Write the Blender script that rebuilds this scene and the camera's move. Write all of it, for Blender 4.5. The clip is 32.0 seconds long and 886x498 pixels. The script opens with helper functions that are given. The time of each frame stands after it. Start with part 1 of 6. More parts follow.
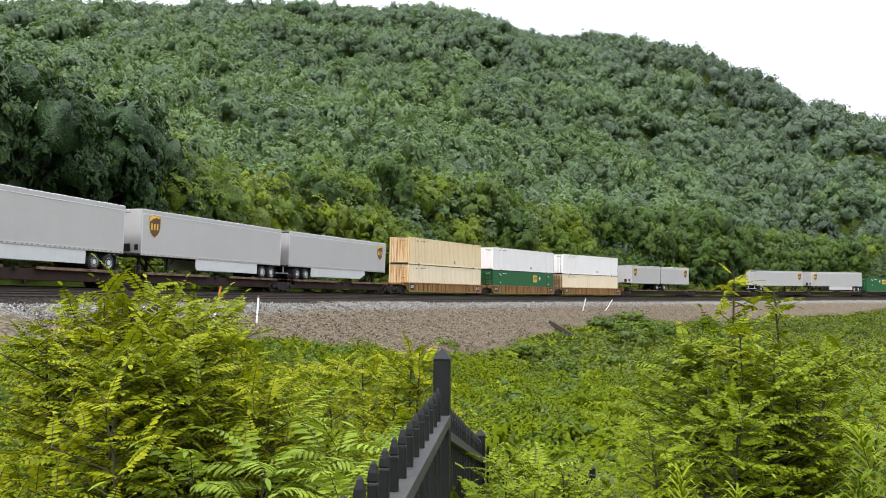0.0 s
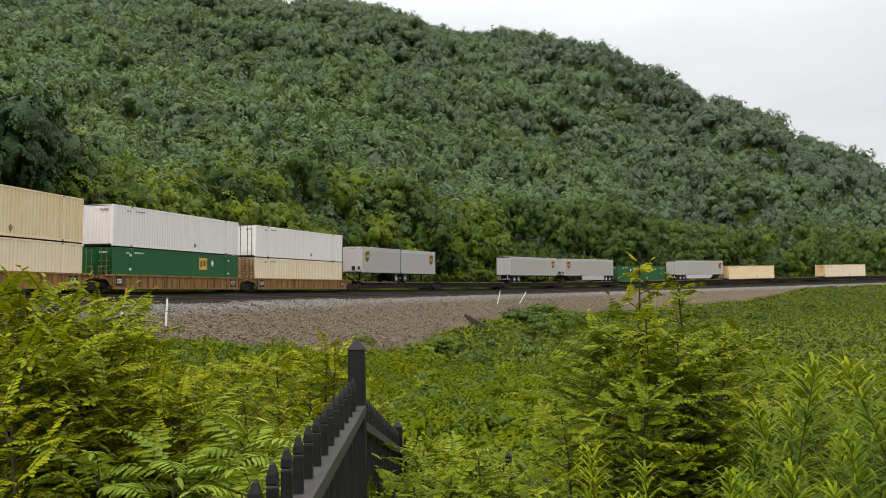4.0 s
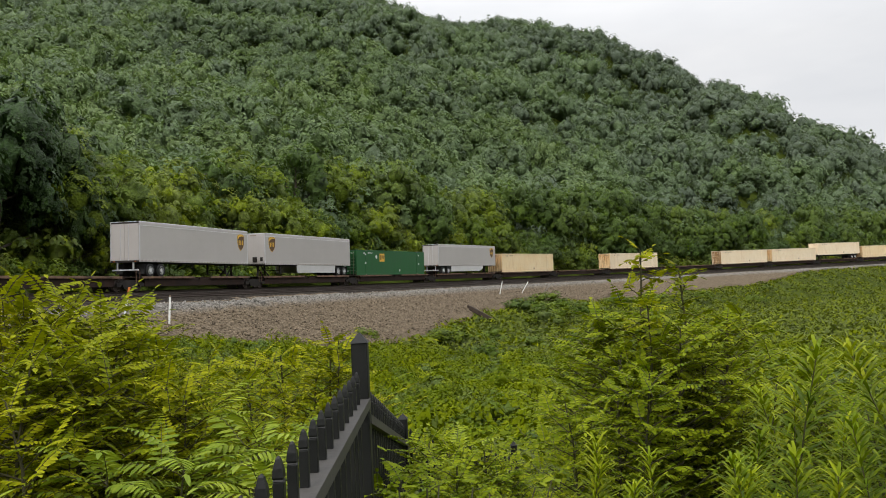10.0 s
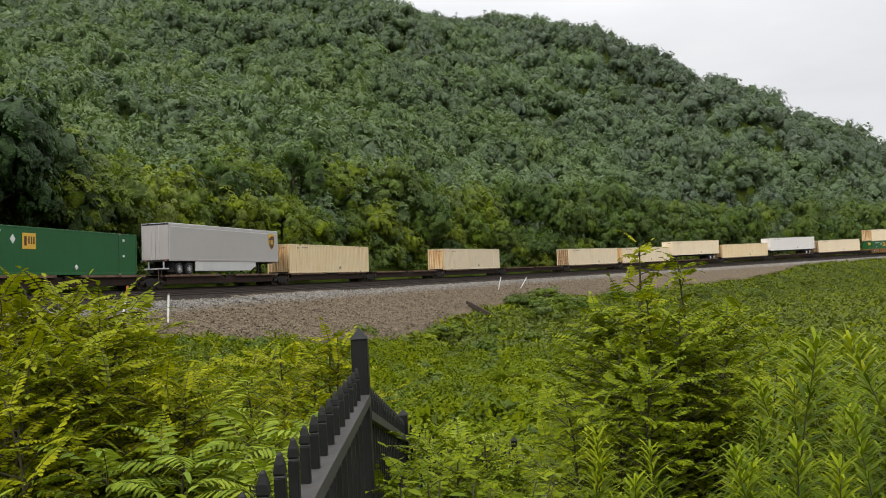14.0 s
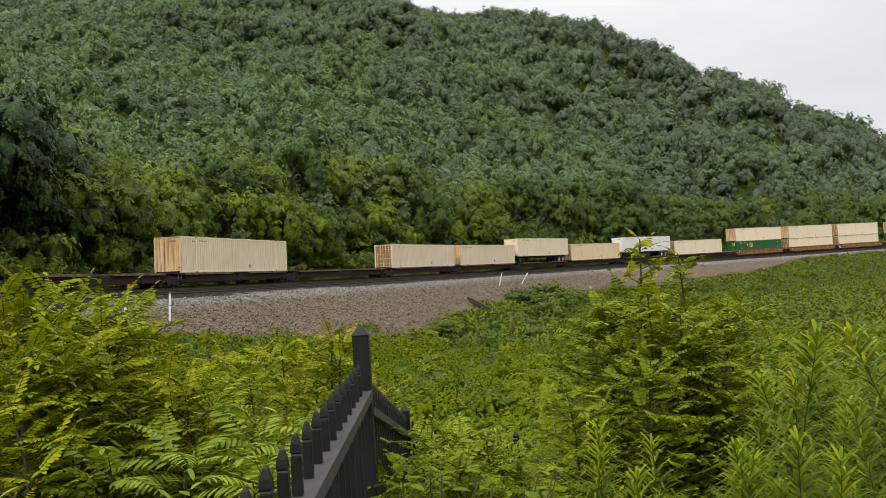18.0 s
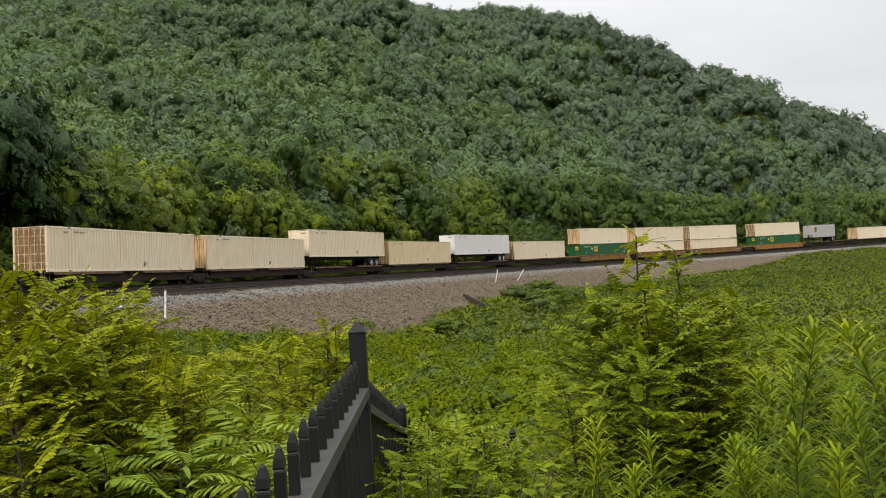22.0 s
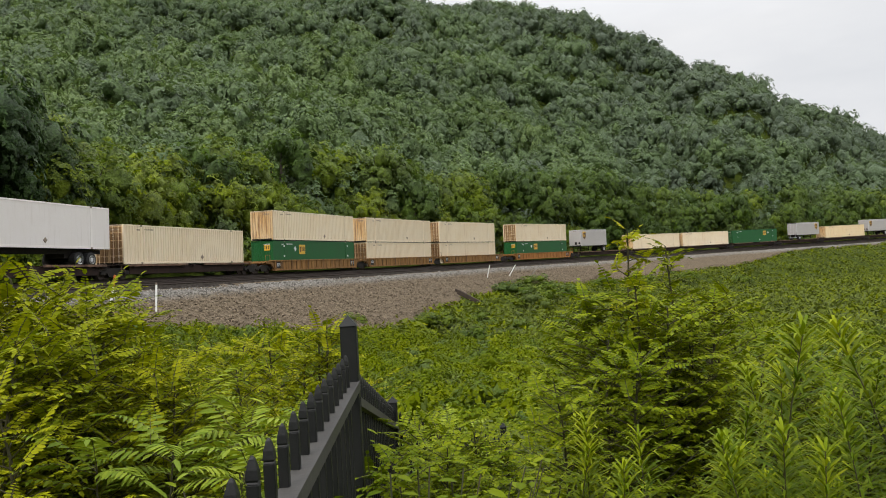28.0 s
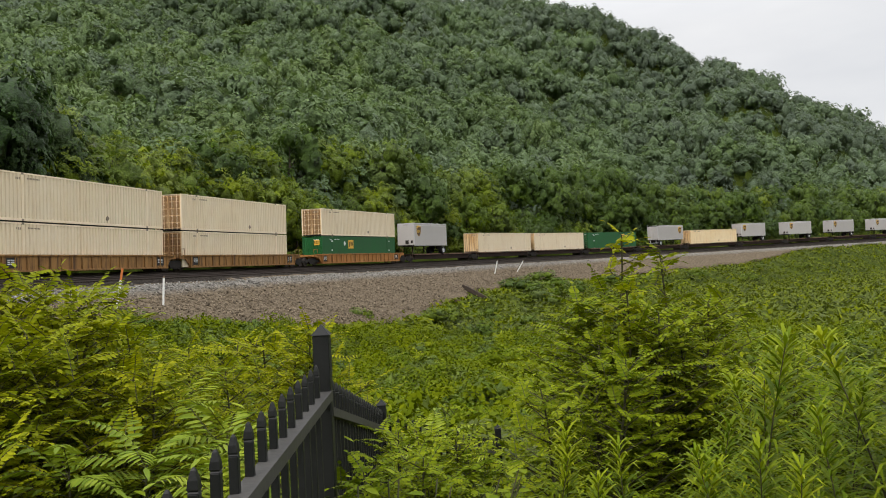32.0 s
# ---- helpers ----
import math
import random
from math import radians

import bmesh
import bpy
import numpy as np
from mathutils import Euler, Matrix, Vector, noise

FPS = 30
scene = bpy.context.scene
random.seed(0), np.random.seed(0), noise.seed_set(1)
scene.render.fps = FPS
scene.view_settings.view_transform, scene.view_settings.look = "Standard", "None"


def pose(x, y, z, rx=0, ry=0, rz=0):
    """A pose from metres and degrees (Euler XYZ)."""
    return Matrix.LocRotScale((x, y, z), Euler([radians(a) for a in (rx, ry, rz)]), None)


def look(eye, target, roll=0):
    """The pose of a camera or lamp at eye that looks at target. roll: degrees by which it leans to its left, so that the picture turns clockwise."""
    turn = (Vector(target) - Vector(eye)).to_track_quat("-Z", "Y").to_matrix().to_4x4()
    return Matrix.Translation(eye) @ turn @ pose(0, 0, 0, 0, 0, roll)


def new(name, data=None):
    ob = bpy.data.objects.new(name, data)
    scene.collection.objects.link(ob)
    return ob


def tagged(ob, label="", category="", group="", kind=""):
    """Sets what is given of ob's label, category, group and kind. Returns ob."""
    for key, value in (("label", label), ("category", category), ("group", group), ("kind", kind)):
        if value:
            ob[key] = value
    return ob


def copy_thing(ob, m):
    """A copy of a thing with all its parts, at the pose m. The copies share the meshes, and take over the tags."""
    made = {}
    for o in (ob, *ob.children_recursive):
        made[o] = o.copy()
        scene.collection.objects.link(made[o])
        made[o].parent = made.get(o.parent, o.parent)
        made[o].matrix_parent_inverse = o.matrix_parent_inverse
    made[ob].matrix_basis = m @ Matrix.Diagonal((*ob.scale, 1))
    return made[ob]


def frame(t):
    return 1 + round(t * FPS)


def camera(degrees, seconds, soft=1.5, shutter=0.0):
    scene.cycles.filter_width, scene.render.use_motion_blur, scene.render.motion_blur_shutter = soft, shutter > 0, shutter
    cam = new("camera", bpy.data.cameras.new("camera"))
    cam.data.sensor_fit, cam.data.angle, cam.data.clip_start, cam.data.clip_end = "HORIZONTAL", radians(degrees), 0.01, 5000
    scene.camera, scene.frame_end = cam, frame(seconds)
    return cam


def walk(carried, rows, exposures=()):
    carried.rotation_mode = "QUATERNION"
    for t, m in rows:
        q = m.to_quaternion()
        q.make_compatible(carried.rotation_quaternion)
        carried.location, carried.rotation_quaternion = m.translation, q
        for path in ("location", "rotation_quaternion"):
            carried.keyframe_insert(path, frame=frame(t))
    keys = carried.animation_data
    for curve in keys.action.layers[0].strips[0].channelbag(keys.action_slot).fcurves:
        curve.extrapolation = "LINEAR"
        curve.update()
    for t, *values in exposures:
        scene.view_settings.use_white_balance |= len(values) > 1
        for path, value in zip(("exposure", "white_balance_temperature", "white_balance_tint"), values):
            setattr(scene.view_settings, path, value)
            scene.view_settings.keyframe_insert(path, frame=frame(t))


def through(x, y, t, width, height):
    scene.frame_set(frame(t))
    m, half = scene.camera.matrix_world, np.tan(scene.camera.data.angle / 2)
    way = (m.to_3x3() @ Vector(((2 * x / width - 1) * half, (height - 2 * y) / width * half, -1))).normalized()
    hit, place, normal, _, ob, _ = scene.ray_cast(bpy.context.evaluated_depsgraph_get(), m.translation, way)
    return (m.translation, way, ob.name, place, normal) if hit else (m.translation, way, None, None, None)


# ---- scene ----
# Camera: held by hand beside the fence, eye 1.5 m over the ground; one lens.
EYE = 1.5
cam = camera(58.49, 32.0, soft=1.0)
PATH = [  # seconds, x, y, z, and the turn in degrees
    (0.0, -0.007, 0.004, 1.524, 94.670, -0.242, 6.194),
    (0.5, -0.011, 0.009, 1.508, 95.071, -0.525, 0.795),
    (1.0, -0.009, -0.001, 1.508, 94.972, -0.027, -0.759),
    (1.5, 0.001, -0.002, 1.506, 94.800, 0.462, -0.593),
    (2.0, -0.004, 0.007, 1.503, 94.606, 0.544, -0.301),
    (2.5, -0.003, 0.003, 1.505, 94.580, 0.785, -0.308),
    (3.0, -0.002, 0.006, 1.502, 94.475, 0.921, -0.326),
    (3.5, 0.001, -0.006, 1.504, 94.385, 1.122, -0.099),
    (5.5, 0.003, -0.011, 1.505, 94.109, 1.556, 0.721),
    (6.0, 0.004, -0.015, 1.506, 94.103, 1.703, 0.849),
    (6.5, -0.001, 0.001, 1.502, 94.010, 1.827, 0.981),
    (7.0, -0.001, 0.002, 1.502, 93.938, 1.959, 0.905),
    (7.5, -0.000, 0.003, 1.503, 93.974, 2.056, 0.908),
    (8.0, 0.000, -0.001, 1.504, 93.866, 2.147, 0.682),
    (8.5, 0.003, -0.006, 1.502, 93.744, 2.440, 0.309),
    (9.0, 0.002, -0.006, 1.502, 93.691, 2.549, 0.411),
    (9.5, 0.002, -0.006, 1.502, 93.738, 2.598, 0.400),
    (10.0, 0.005, -0.015, 1.505, 93.695, 2.659, 0.339),
    (10.5, 0.002, -0.009, 1.500, 93.709, 2.767, 0.301),
    (11.0, -0.000, -0.001, 1.503, 93.632, 2.851, 0.353),
    (11.5, 0.002, -0.011, 1.502, 93.574, 2.974, 0.250),
    (12.0, 0.004, -0.013, 1.502, 93.565, 3.015, 0.217),
    (12.5, -0.001, 0.001, 1.501, 93.525, 2.966, 0.196),
    (13.0, -0.000, 0.000, 1.500, 93.467, 3.100, 0.188),
    (13.5, 0.000, -0.004, 1.501, 93.433, 3.095, 0.219),
    (14.0, 0.002, -0.008, 1.502, 93.412, 3.126, 0.243),
    (14.5, 0.001, -0.009, 1.502, 93.373, 3.153, 0.283),
    (16.5, 0.001, -0.002, 1.499, 93.349, 3.465, 0.337),
    (17.0, 0.004, -0.014, 1.501, 93.324, 3.479, 0.222),
    (17.5, -0.003, 0.001, 1.501, 93.160, 3.479, 0.321),
    (18.0, 0.003, -0.013, 1.500, 93.143, 3.578, 0.327),
    (18.5, 0.004, -0.010, 1.498, 93.094, 3.627, 0.323),
    (19.0, 0.002, 0.004, 1.498, 93.021, 3.679, 0.321),
    (19.5, 0.002, -0.006, 1.499, 92.993, 3.718, 0.285),
    (20.0, 0.002, -0.003, 1.501, 92.952, 3.803, 0.233),
    (20.5, 0.001, -0.003, 1.500, 92.973, 3.721, 0.153),
    (21.0, 0.000, -0.002, 1.500, 92.895, 3.701, 0.030),
    (21.5, 0.002, -0.004, 1.499, 92.849, 3.740, 0.097),
    (22.0, 0.000, -0.002, 1.500, 92.895, 3.701, 0.030),
    (22.5, -0.000, -0.004, 1.498, 92.799, 3.649, -0.039),
    (23.0, -0.001, 0.001, 1.501, 92.683, 3.636, -0.092),
    (23.5, 0.001, -0.002, 1.500, 92.712, 3.717, -0.030),
    (24.0, 0.002, -0.003, 1.499, 92.662, 3.770, -0.024),
    (24.5, 0.001, -0.002, 1.499, 92.654, 3.708, -0.028),
    (25.0, 0.000, -0.002, 1.499, 92.669, 3.527, -0.079),
    (25.5, 0.001, -0.002, 1.499, 92.665, 3.542, -0.140),
    (27.5, 0.002, -0.006, 1.498, 92.542, 3.382, -0.602),
    (28.0, 0.002, -0.006, 1.498, 92.497, 3.398, -0.555),
    (28.5, 0.002, -0.002, 1.498, 92.476, 3.208, -0.688),
    (29.0, -0.001, 0.007, 1.498, 92.447, 3.077, -0.754),
    (29.5, -0.002, -0.000, 1.499, 92.351, 3.052, -0.730),
    (30.0, -0.001, 0.002, 1.498, 92.299, 2.996, -0.624),
    (30.5, -0.002, 0.009, 1.498, 92.285, 3.005, -0.449),
    (31.0, -0.002, 0.004, 1.498, 92.237, 2.887, -0.445),
    (31.5, 0.008, 0.004, 1.499, 92.161, 2.796, -0.352),
    (32.0, 0.111, 0.020, 1.537, 92.184, 2.888, 0.043),
]
EXPOSURES = [(0.0, 0.72, 6000.0, 10.0), (0.5, 0.42, 6150.0, 10.0), (1.0, 0.17, 6350.0, 10.0), (2.0, 0.12, 6450.0, 10.0), (6.0, 0.12, 6500.0, 10.0), (32.0, 0.12, 6500.0, 10.0)]
walk(cam, [(row[0], pose(*row[1:])) for row in PATH], EXPOSURES)

# ---- world and sun: a bright overcast sky ----
world = bpy.data.worlds.new("overcast_sky")
scene.world = world
world.use_nodes = True
wt = world.node_tree
wt.nodes.clear()


def wnode(kind, **kw):
    n = wt.nodes.new(kind)
    for k, v in kw.items():
        n.inputs[k].default_value = v
    return n


sky = wt.nodes.new("ShaderNodeTexSky")
sky.sky_type = "NISHITA"
sky.sun_disc = False
sky.sun_elevation, sky.sun_rotation = radians(52), radians(35)
sky.air_density, sky.dust_density, sky.ozone_density = 1.0, 3.0, 1.0
grey = wnode("ShaderNodeHueSaturation", Saturation=0.10)
wt.links.new(sky.outputs[0], grey.inputs["Color"])
coords = wt.nodes.new("ShaderNodeTexCoord")
stretch = wnode("ShaderNodeMapping", Scale=(1.0, 1.0, 3.5))
wt.links.new(coords.outputs["Generated"], stretch.inputs["Vector"])
cloud = wnode("ShaderNodeTexNoise", Scale=2.2, Detail=5.0, Roughness=0.55)
wt.links.new(stretch.outputs[0], cloud.inputs["Vector"])
ramp = wt.nodes.new("ShaderNodeValToRGB")
ramp.color_ramp.elements[0].position, ramp.color_ramp.elements[0].color = 0.32, (6.9, 7.1, 7.45, 1)
ramp.color_ramp.elements[1].position, ramp.color_ramp.elements[1].color = 0.70, (8.6, 8.65, 8.8, 1)
wt.links.new(cloud.outputs["Fac"], ramp.inputs["Fac"])
veil = wt.nodes.new("ShaderNodeMix")
veil.data_type = "RGBA"
veil.inputs["Factor"].default_value = 0.88
wt.links.new(grey.outputs[0], veil.inputs[6])
wt.links.new(ramp.outputs[0], veil.inputs[7])
back = wnode("ShaderNodeBackground", Strength=0.10)
# an overcast sky is brightest overhead
height = wt.nodes.new("ShaderNodeSeparateXYZ")
wt.links.new(coords.outputs["Generated"], height.inputs[0])
rise = wnode("ShaderNodeMapRange", **{"From Min": 0.28, "From Max": 1.0, "To Min": 0.95, "To Max": 2.8})
wt.links.new(height.outputs["Z"], rise.inputs["Value"])
zenith = wt.nodes.new("ShaderNodeVectorMath")
zenith.operation = "SCALE"
wt.links.new(veil.outputs[2], zenith.inputs[0])
wt.links.new(rise.outputs["Result"], zenith.inputs["Scale"])
wt.links.new(zenith.outputs[0], back.inputs["Color"])
out = wt.nodes.new("ShaderNodeOutputWorld")
wt.links.new(back.outputs[0], out.inputs["Surface"])

sun = new("sun", bpy.data.lights.new("sun", "SUN"))
sun.data.energy, sun.data.angle, sun.data.color = 1.7, radians(16), (1.0, 0.96, 0.90)
sun.matrix_basis = look((-20, -30, 60), (10, 20, 0))

# ---- materials ----
def nodes_of(name):
    m = bpy.data.materials.new(name)
    m.use_nodes = True
    nt = m.node_tree
    return m, nt, nt.nodes["Principled BSDF"]


def noise_tex(nt, scale, detail=4.0, rough=0.6, vec=None):
    n = nt.nodes.new("ShaderNodeTexNoise")
    n.inputs["Scale"].default_value = scale
    n.inputs["Detail"].default_value = detail
    n.inputs["Roughness"].default_value = rough
    if vec:
        nt.links.new(vec, n.inputs["Vector"])
    return n


def mix_rgb(nt, fac, a, b, mode="MIX"):
    n = nt.nodes.new("ShaderNodeMix")
    n.data_type, n.blend_type = "RGBA", mode
    for socket, v in ((n.inputs["Factor"], fac), (n.inputs[6], a), (n.inputs[7], b)):
        if isinstance(v, bpy.types.NodeSocket):
            nt.links.new(v, socket)
        else:
            socket.default_value = v if isinstance(v, float) else (*v, 1)
    return n.outputs[2]


def ramp_of(nt, fac, lo, hi, a=0.0, b=1.0):
    n = nt.nodes.new("ShaderNodeMapRange")
    nt.links.new(fac, n.inputs["Value"])
    for k, v in (("From Min", lo), ("From Max", hi), ("To Min", a), ("To Max", b)):
        n.inputs[k].default_value = v
    return n.outputs["Result"]


def surface(name, a, b, rough=0.6, metal=0.0, fine=40.0, broad=1.5, bump=0.2, stain=None, stain_amount=0.35, streak=False, step=0.01, sheen=0.3, worn=0.55):
    """A painted, rusted or weathered surface: two tones, a broad stain and fine relief."""
    m, nt, p = nodes_of(name)
    tc = nt.nodes.new("ShaderNodeTexCoord").outputs["Object"]
    n1 = noise_tex(nt, broad, 5.0, 0.65, tc)
    n2 = noise_tex(nt, fine, 3.0, 0.6, tc)
    col = mix_rgb(nt, ramp_of(nt, n1.outputs["Fac"], 0.3, 0.7), a, b)
    if stain:
        vec = tc
        if streak:
            mp = nt.nodes.new("ShaderNodeMapping")
            mp.inputs["Scale"].default_value = (3.0 * streak, 3.0 * streak, 0.25)
            nt.links.new(tc, mp.inputs["Vector"])
            vec = mp.outputs[0]
        n3 = noise_tex(nt, 1.3, 6.0, 0.7, vec)
        col = mix_rgb(nt, ramp_of(nt, n3.outputs["Fac"], worn, worn + 0.2, 0.0, stain_amount), col, stain)
    rnd = nt.nodes.new("ShaderNodeObjectInfo").outputs["Random"]
    hs = nt.nodes.new("ShaderNodeHueSaturation")
    nt.links.new(ramp_of(nt, rnd, 0, 1, 0.93, 1.05), hs.inputs["Value"])
    nt.links.new(col, hs.inputs["Color"])
    col = mix_rgb(nt, ramp_of(nt, n2.outputs["Fac"], 0.3, 0.7, 0.0, 0.18), hs.outputs[0], tuple(c * 0.6 for c in a))
    nt.links.new(col, p.inputs["Base Color"])
    nt.links.new(ramp_of(nt, n1.outputs["Fac"], 0.3, 0.7, rough - 0.08, min(1.0, rough + 0.1)), p.inputs["Roughness"])
    p.inputs["Metallic"].default_value = metal
    p.inputs["Specular IOR Level"].default_value = sheen
    bp = nt.nodes.new("ShaderNodeBump")
    bp.inputs["Strength"].default_value, bp.inputs["Distance"].default_value = bump, step
    nt.links.new(n2.outputs["Fac"], bp.inputs["Height"])
    nt.links.new(bp.outputs[0], p.inputs["Normal"])
    return m


def leafage(name, dark, light, gloss=0.45, through=0.35, tone=True, spread=0.5, sheen=0.12, grain=0.0, even=0.0):
    """Leaves: each its own tone, some light passing through the blade."""
    m, nt, p = nodes_of(name)
    geo = nt.nodes.new("ShaderNodeNewGeometry").outputs["Random Per Island"]
    col = mix_rgb(nt, ramp_of(nt, geo, 0, 1, even, 1 - even), dark, light)
    if tone:
        at = nt.nodes.new("ShaderNodeAttribute")
        at.attribute_name = "tone"
        fac = at.outputs["Fac"]
        hs = nt.nodes.new("ShaderNodeHueSaturation")
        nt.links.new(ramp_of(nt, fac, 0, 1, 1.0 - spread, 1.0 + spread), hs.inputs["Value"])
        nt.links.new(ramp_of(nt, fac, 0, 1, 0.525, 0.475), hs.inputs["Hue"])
        # Low tones go bluer and greyer, used on the far woods for haze.
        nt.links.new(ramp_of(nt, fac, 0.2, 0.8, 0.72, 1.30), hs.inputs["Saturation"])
        nt.links.new(col, hs.inputs["Color"])
        col = hs.outputs[0]
    rnd = nt.nodes.new("ShaderNodeObjectInfo").outputs["Random"]
    h2 = nt.nodes.new("ShaderNodeHueSaturation")
    nt.links.new(ramp_of(nt, rnd, 0, 1, 0.8, 1.2), h2.inputs["Value"])
    nt.links.new(ramp_of(nt, rnd, 0, 1, 0.51, 0.485), h2.inputs["Hue"])
    nt.links.new(col, h2.inputs["Color"])
    leafcol = h2.outputs[0]
    if grain:  # clumps of many small leaves: their own tones and relief
        tc = nt.nodes.new("ShaderNodeTexCoord").outputs["Object"]
        v = nt.nodes.new("ShaderNodeTexVoronoi")
        v.inputs["Scale"].default_value = grain
        nt.links.new(tc, v.inputs["Vector"])
        h3 = nt.nodes.new("ShaderNodeHueSaturation")
        sep = nt.nodes.new("ShaderNodeSeparateColor")
        nt.links.new(v.outputs["Color"], sep.inputs[0])
        nt.links.new(ramp_of(nt, sep.outputs[0], 0, 1, 0.55, 1.45), h3.inputs["Value"])
        nt.links.new(h2.outputs[0], h3.inputs["Color"])
        leafcol = h3.outputs[0]
        bp = nt.nodes.new("ShaderNodeBump")
        bp.inputs["Strength"].default_value, bp.inputs["Distance"].default_value = 1.0, 0.5 / grain
        nt.links.new(v.outputs["Distance"], bp.inputs["Height"])
        nt.links.new(bp.outputs[0], p.inputs["Normal"])
    nt.links.new(leafcol, p.inputs["Base Color"])
    p.inputs["Roughness"].default_value = gloss
    p.inputs["Specular IOR Level"].default_value = sheen
    tr = nt.nodes.new("ShaderNodeBsdfTranslucent")
    nt.links.new(mix_rgb(nt, 1.0, h2.outputs[0], (1.0, 1.0, 0.55), "MULTIPLY"), tr.inputs["Color"])
    mx = nt.nodes.new("ShaderNodeMixShader")
    mx.inputs[0].default_value = through
    nt.links.new(p.outputs[0], mx.inputs[1])
    nt.links.new(tr.outputs[0], mx.inputs[2])
    nt.links.new(mx.outputs[0], nt.nodes["Material Output"].inputs["Surface"])
    return m


def gravel_mat():
    m, nt, p = nodes_of("crushed_stone")
    tc = nt.nodes.new("ShaderNodeTexCoord").outputs["Object"]
    v = nt.nodes.new("ShaderNodeTexVoronoi")
    v.inputs["Scale"].default_value = 6.5
    nt.links.new(tc, v.inputs["Vector"])
    big = noise_tex(nt, 0.35, 6.0, 0.7, tc)
    mid = noise_tex(nt, 2.2, 4.0, 0.7, tc)
    at = nt.nodes.new("ShaderNodeAttribute")
    at.attribute_name = "old"
    old = nt.nodes.new("ShaderNodeMath")
    old.operation = "MULTIPLY_ADD"
    nt.links.new(big.outputs["Fac"], old.inputs[0])
    old.inputs[1].default_value = 0.9
    nt.links.new(at.outputs["Fac"], old.inputs[2])
    fresh = mix_rgb(nt, v.outputs["Color"], (0.073, 0.068, 0.061), (0.30, 0.285, 0.258))
    worn = mix_rgb(nt, v.outputs["Color"], (0.050, 0.038, 0.024), (0.215, 0.170, 0.115))
    col = mix_rgb(nt, ramp_of(nt, old.outputs[0], 0.55, 1.05), fresh, worn)
    col = mix_rgb(nt, ramp_of(nt, mid.outputs["Fac"], 0.35, 0.7, 0.0, 0.45), col, (0.12, 0.10, 0.085))
    # Darkest stone where old is highest: the track bed and its shoulder.
    dark_stone = mix_rgb(nt, v.outputs["Color"], (0.016, 0.014, 0.012), (0.052, 0.045, 0.039))
    col = mix_rgb(nt, ramp_of(nt, old.outputs[0], 1.5, 2.2), col, dark_stone)
    nt.links.new(col, p.inputs["Base Color"])
    p.inputs["Specular IOR Level"].default_value = 0.0
    p.inputs["Roughness"].default_value = 0.95
    bp = nt.nodes.new("ShaderNodeBump")
    bp.inputs["Strength"].default_value, bp.inputs["Distance"].default_value = 1.0, 0.06
    nt.links.new(v.outputs["Distance"], bp.inputs["Height"])
    nt.links.new(bp.outputs[0], p.inputs["Normal"])
    return m


def soil_mat():
    m, nt, p = nodes_of("overgrown_soil")
    tc = nt.nodes.new("ShaderNodeTexCoord").outputs["Object"]
    n1, n2 = noise_tex(nt, 0.25, 6.0, 0.7, tc), noise_tex(nt, 6.0, 5.0, 0.7, tc)
    col = mix_rgb(nt, ramp_of(nt, n1.outputs["Fac"], 0.35, 0.65), (0.040, 0.062, 0.007), (0.075, 0.100, 0.012))
    col = mix_rgb(nt, ramp_of(nt, n2.outputs["Fac"], 0.4, 0.7, 0.0, 0.7), col, (0.026, 0.030, 0.008))
    nt.links.new(col, p.inputs["Base Color"])
    p.inputs["Specular IOR Level"].default_value = 0.05
    p.inputs["Roughness"].default_value = 0.9
    bp = nt.nodes.new("ShaderNodeBump")
    bp.inputs["Strength"].default_value, bp.inputs["Distance"].default_value = 0.8, 0.15
    nt.links.new(n2.outputs["Fac"], bp.inputs["Height"])
    nt.links.new(bp.outputs[0], p.inputs["Normal"])
    return m


def stone_mat():
    m, nt, p = nodes_of("loose_stone")
    geo = nt.nodes.new("ShaderNodeNewGeometry").outputs["Random Per Island"]
    at = nt.nodes.new("ShaderNodeAttribute")
    at.attribute_name = "old"
    fresh = mix_rgb(nt, geo, (0.080, 0.075, 0.067), (0.33, 0.31, 0.28))
    worn = mix_rgb(nt, geo, (0.055, 0.042, 0.028), (0.26, 0.205, 0.145))
    nt.links.new(mix_rgb(nt, ramp_of(nt, at.outputs["Fac"], 0.1, 0.6), fresh, worn), p.inputs["Base Color"])
    p.inputs["Roughness"].default_value, p.inputs["Specular IOR Level"].default_value = 0.9, 0.1
    return m


GRAVEL, SOIL, STONE = gravel_mat(), soil_mat(), stone_mat()
CREAM = surface("cream_paint", (0.85, 0.698, 0.485), (0.89, 0.768, 0.585), 0.5, 0, 30, 0.5, 0.05, (0.50, 0.31, 0.15), 0.6, 1.7, worn=0.545)
ORANGE = surface("faded_orange_paint", (0.82, 0.63, 0.37), (0.84, 0.70, 0.47), 0.5, 0, 30, 0.5, 0.05, (0.50, 0.27, 0.10), 0.5, True, worn=0.52)
WHITE = surface("white_paint", (0.86, 0.80, 0.765), (0.90, 0.85, 0.82), 0.45, 0, 30, 0.5, 0.05, (0.52, 0.44, 0.36), 0.3, True, worn=0.53)
GREEN = surface("dark_green_paint", (0.012, 0.095, 0.026), (0.018, 0.122, 0.034), 0.45, 0, 30, 0.6, 0.05, (0.03, 0.065, 0.025), 0.5, True, worn=0.5)
RUSTY_CREAM = surface("rust_streaked_cream_paint", (0.80, 0.62, 0.38), (0.70, 0.43, 0.18), 0.6, 0, 30, 0.7, 0.08, (0.14, 0.050, 0.018), 0.95, 1.8, worn=0.455)
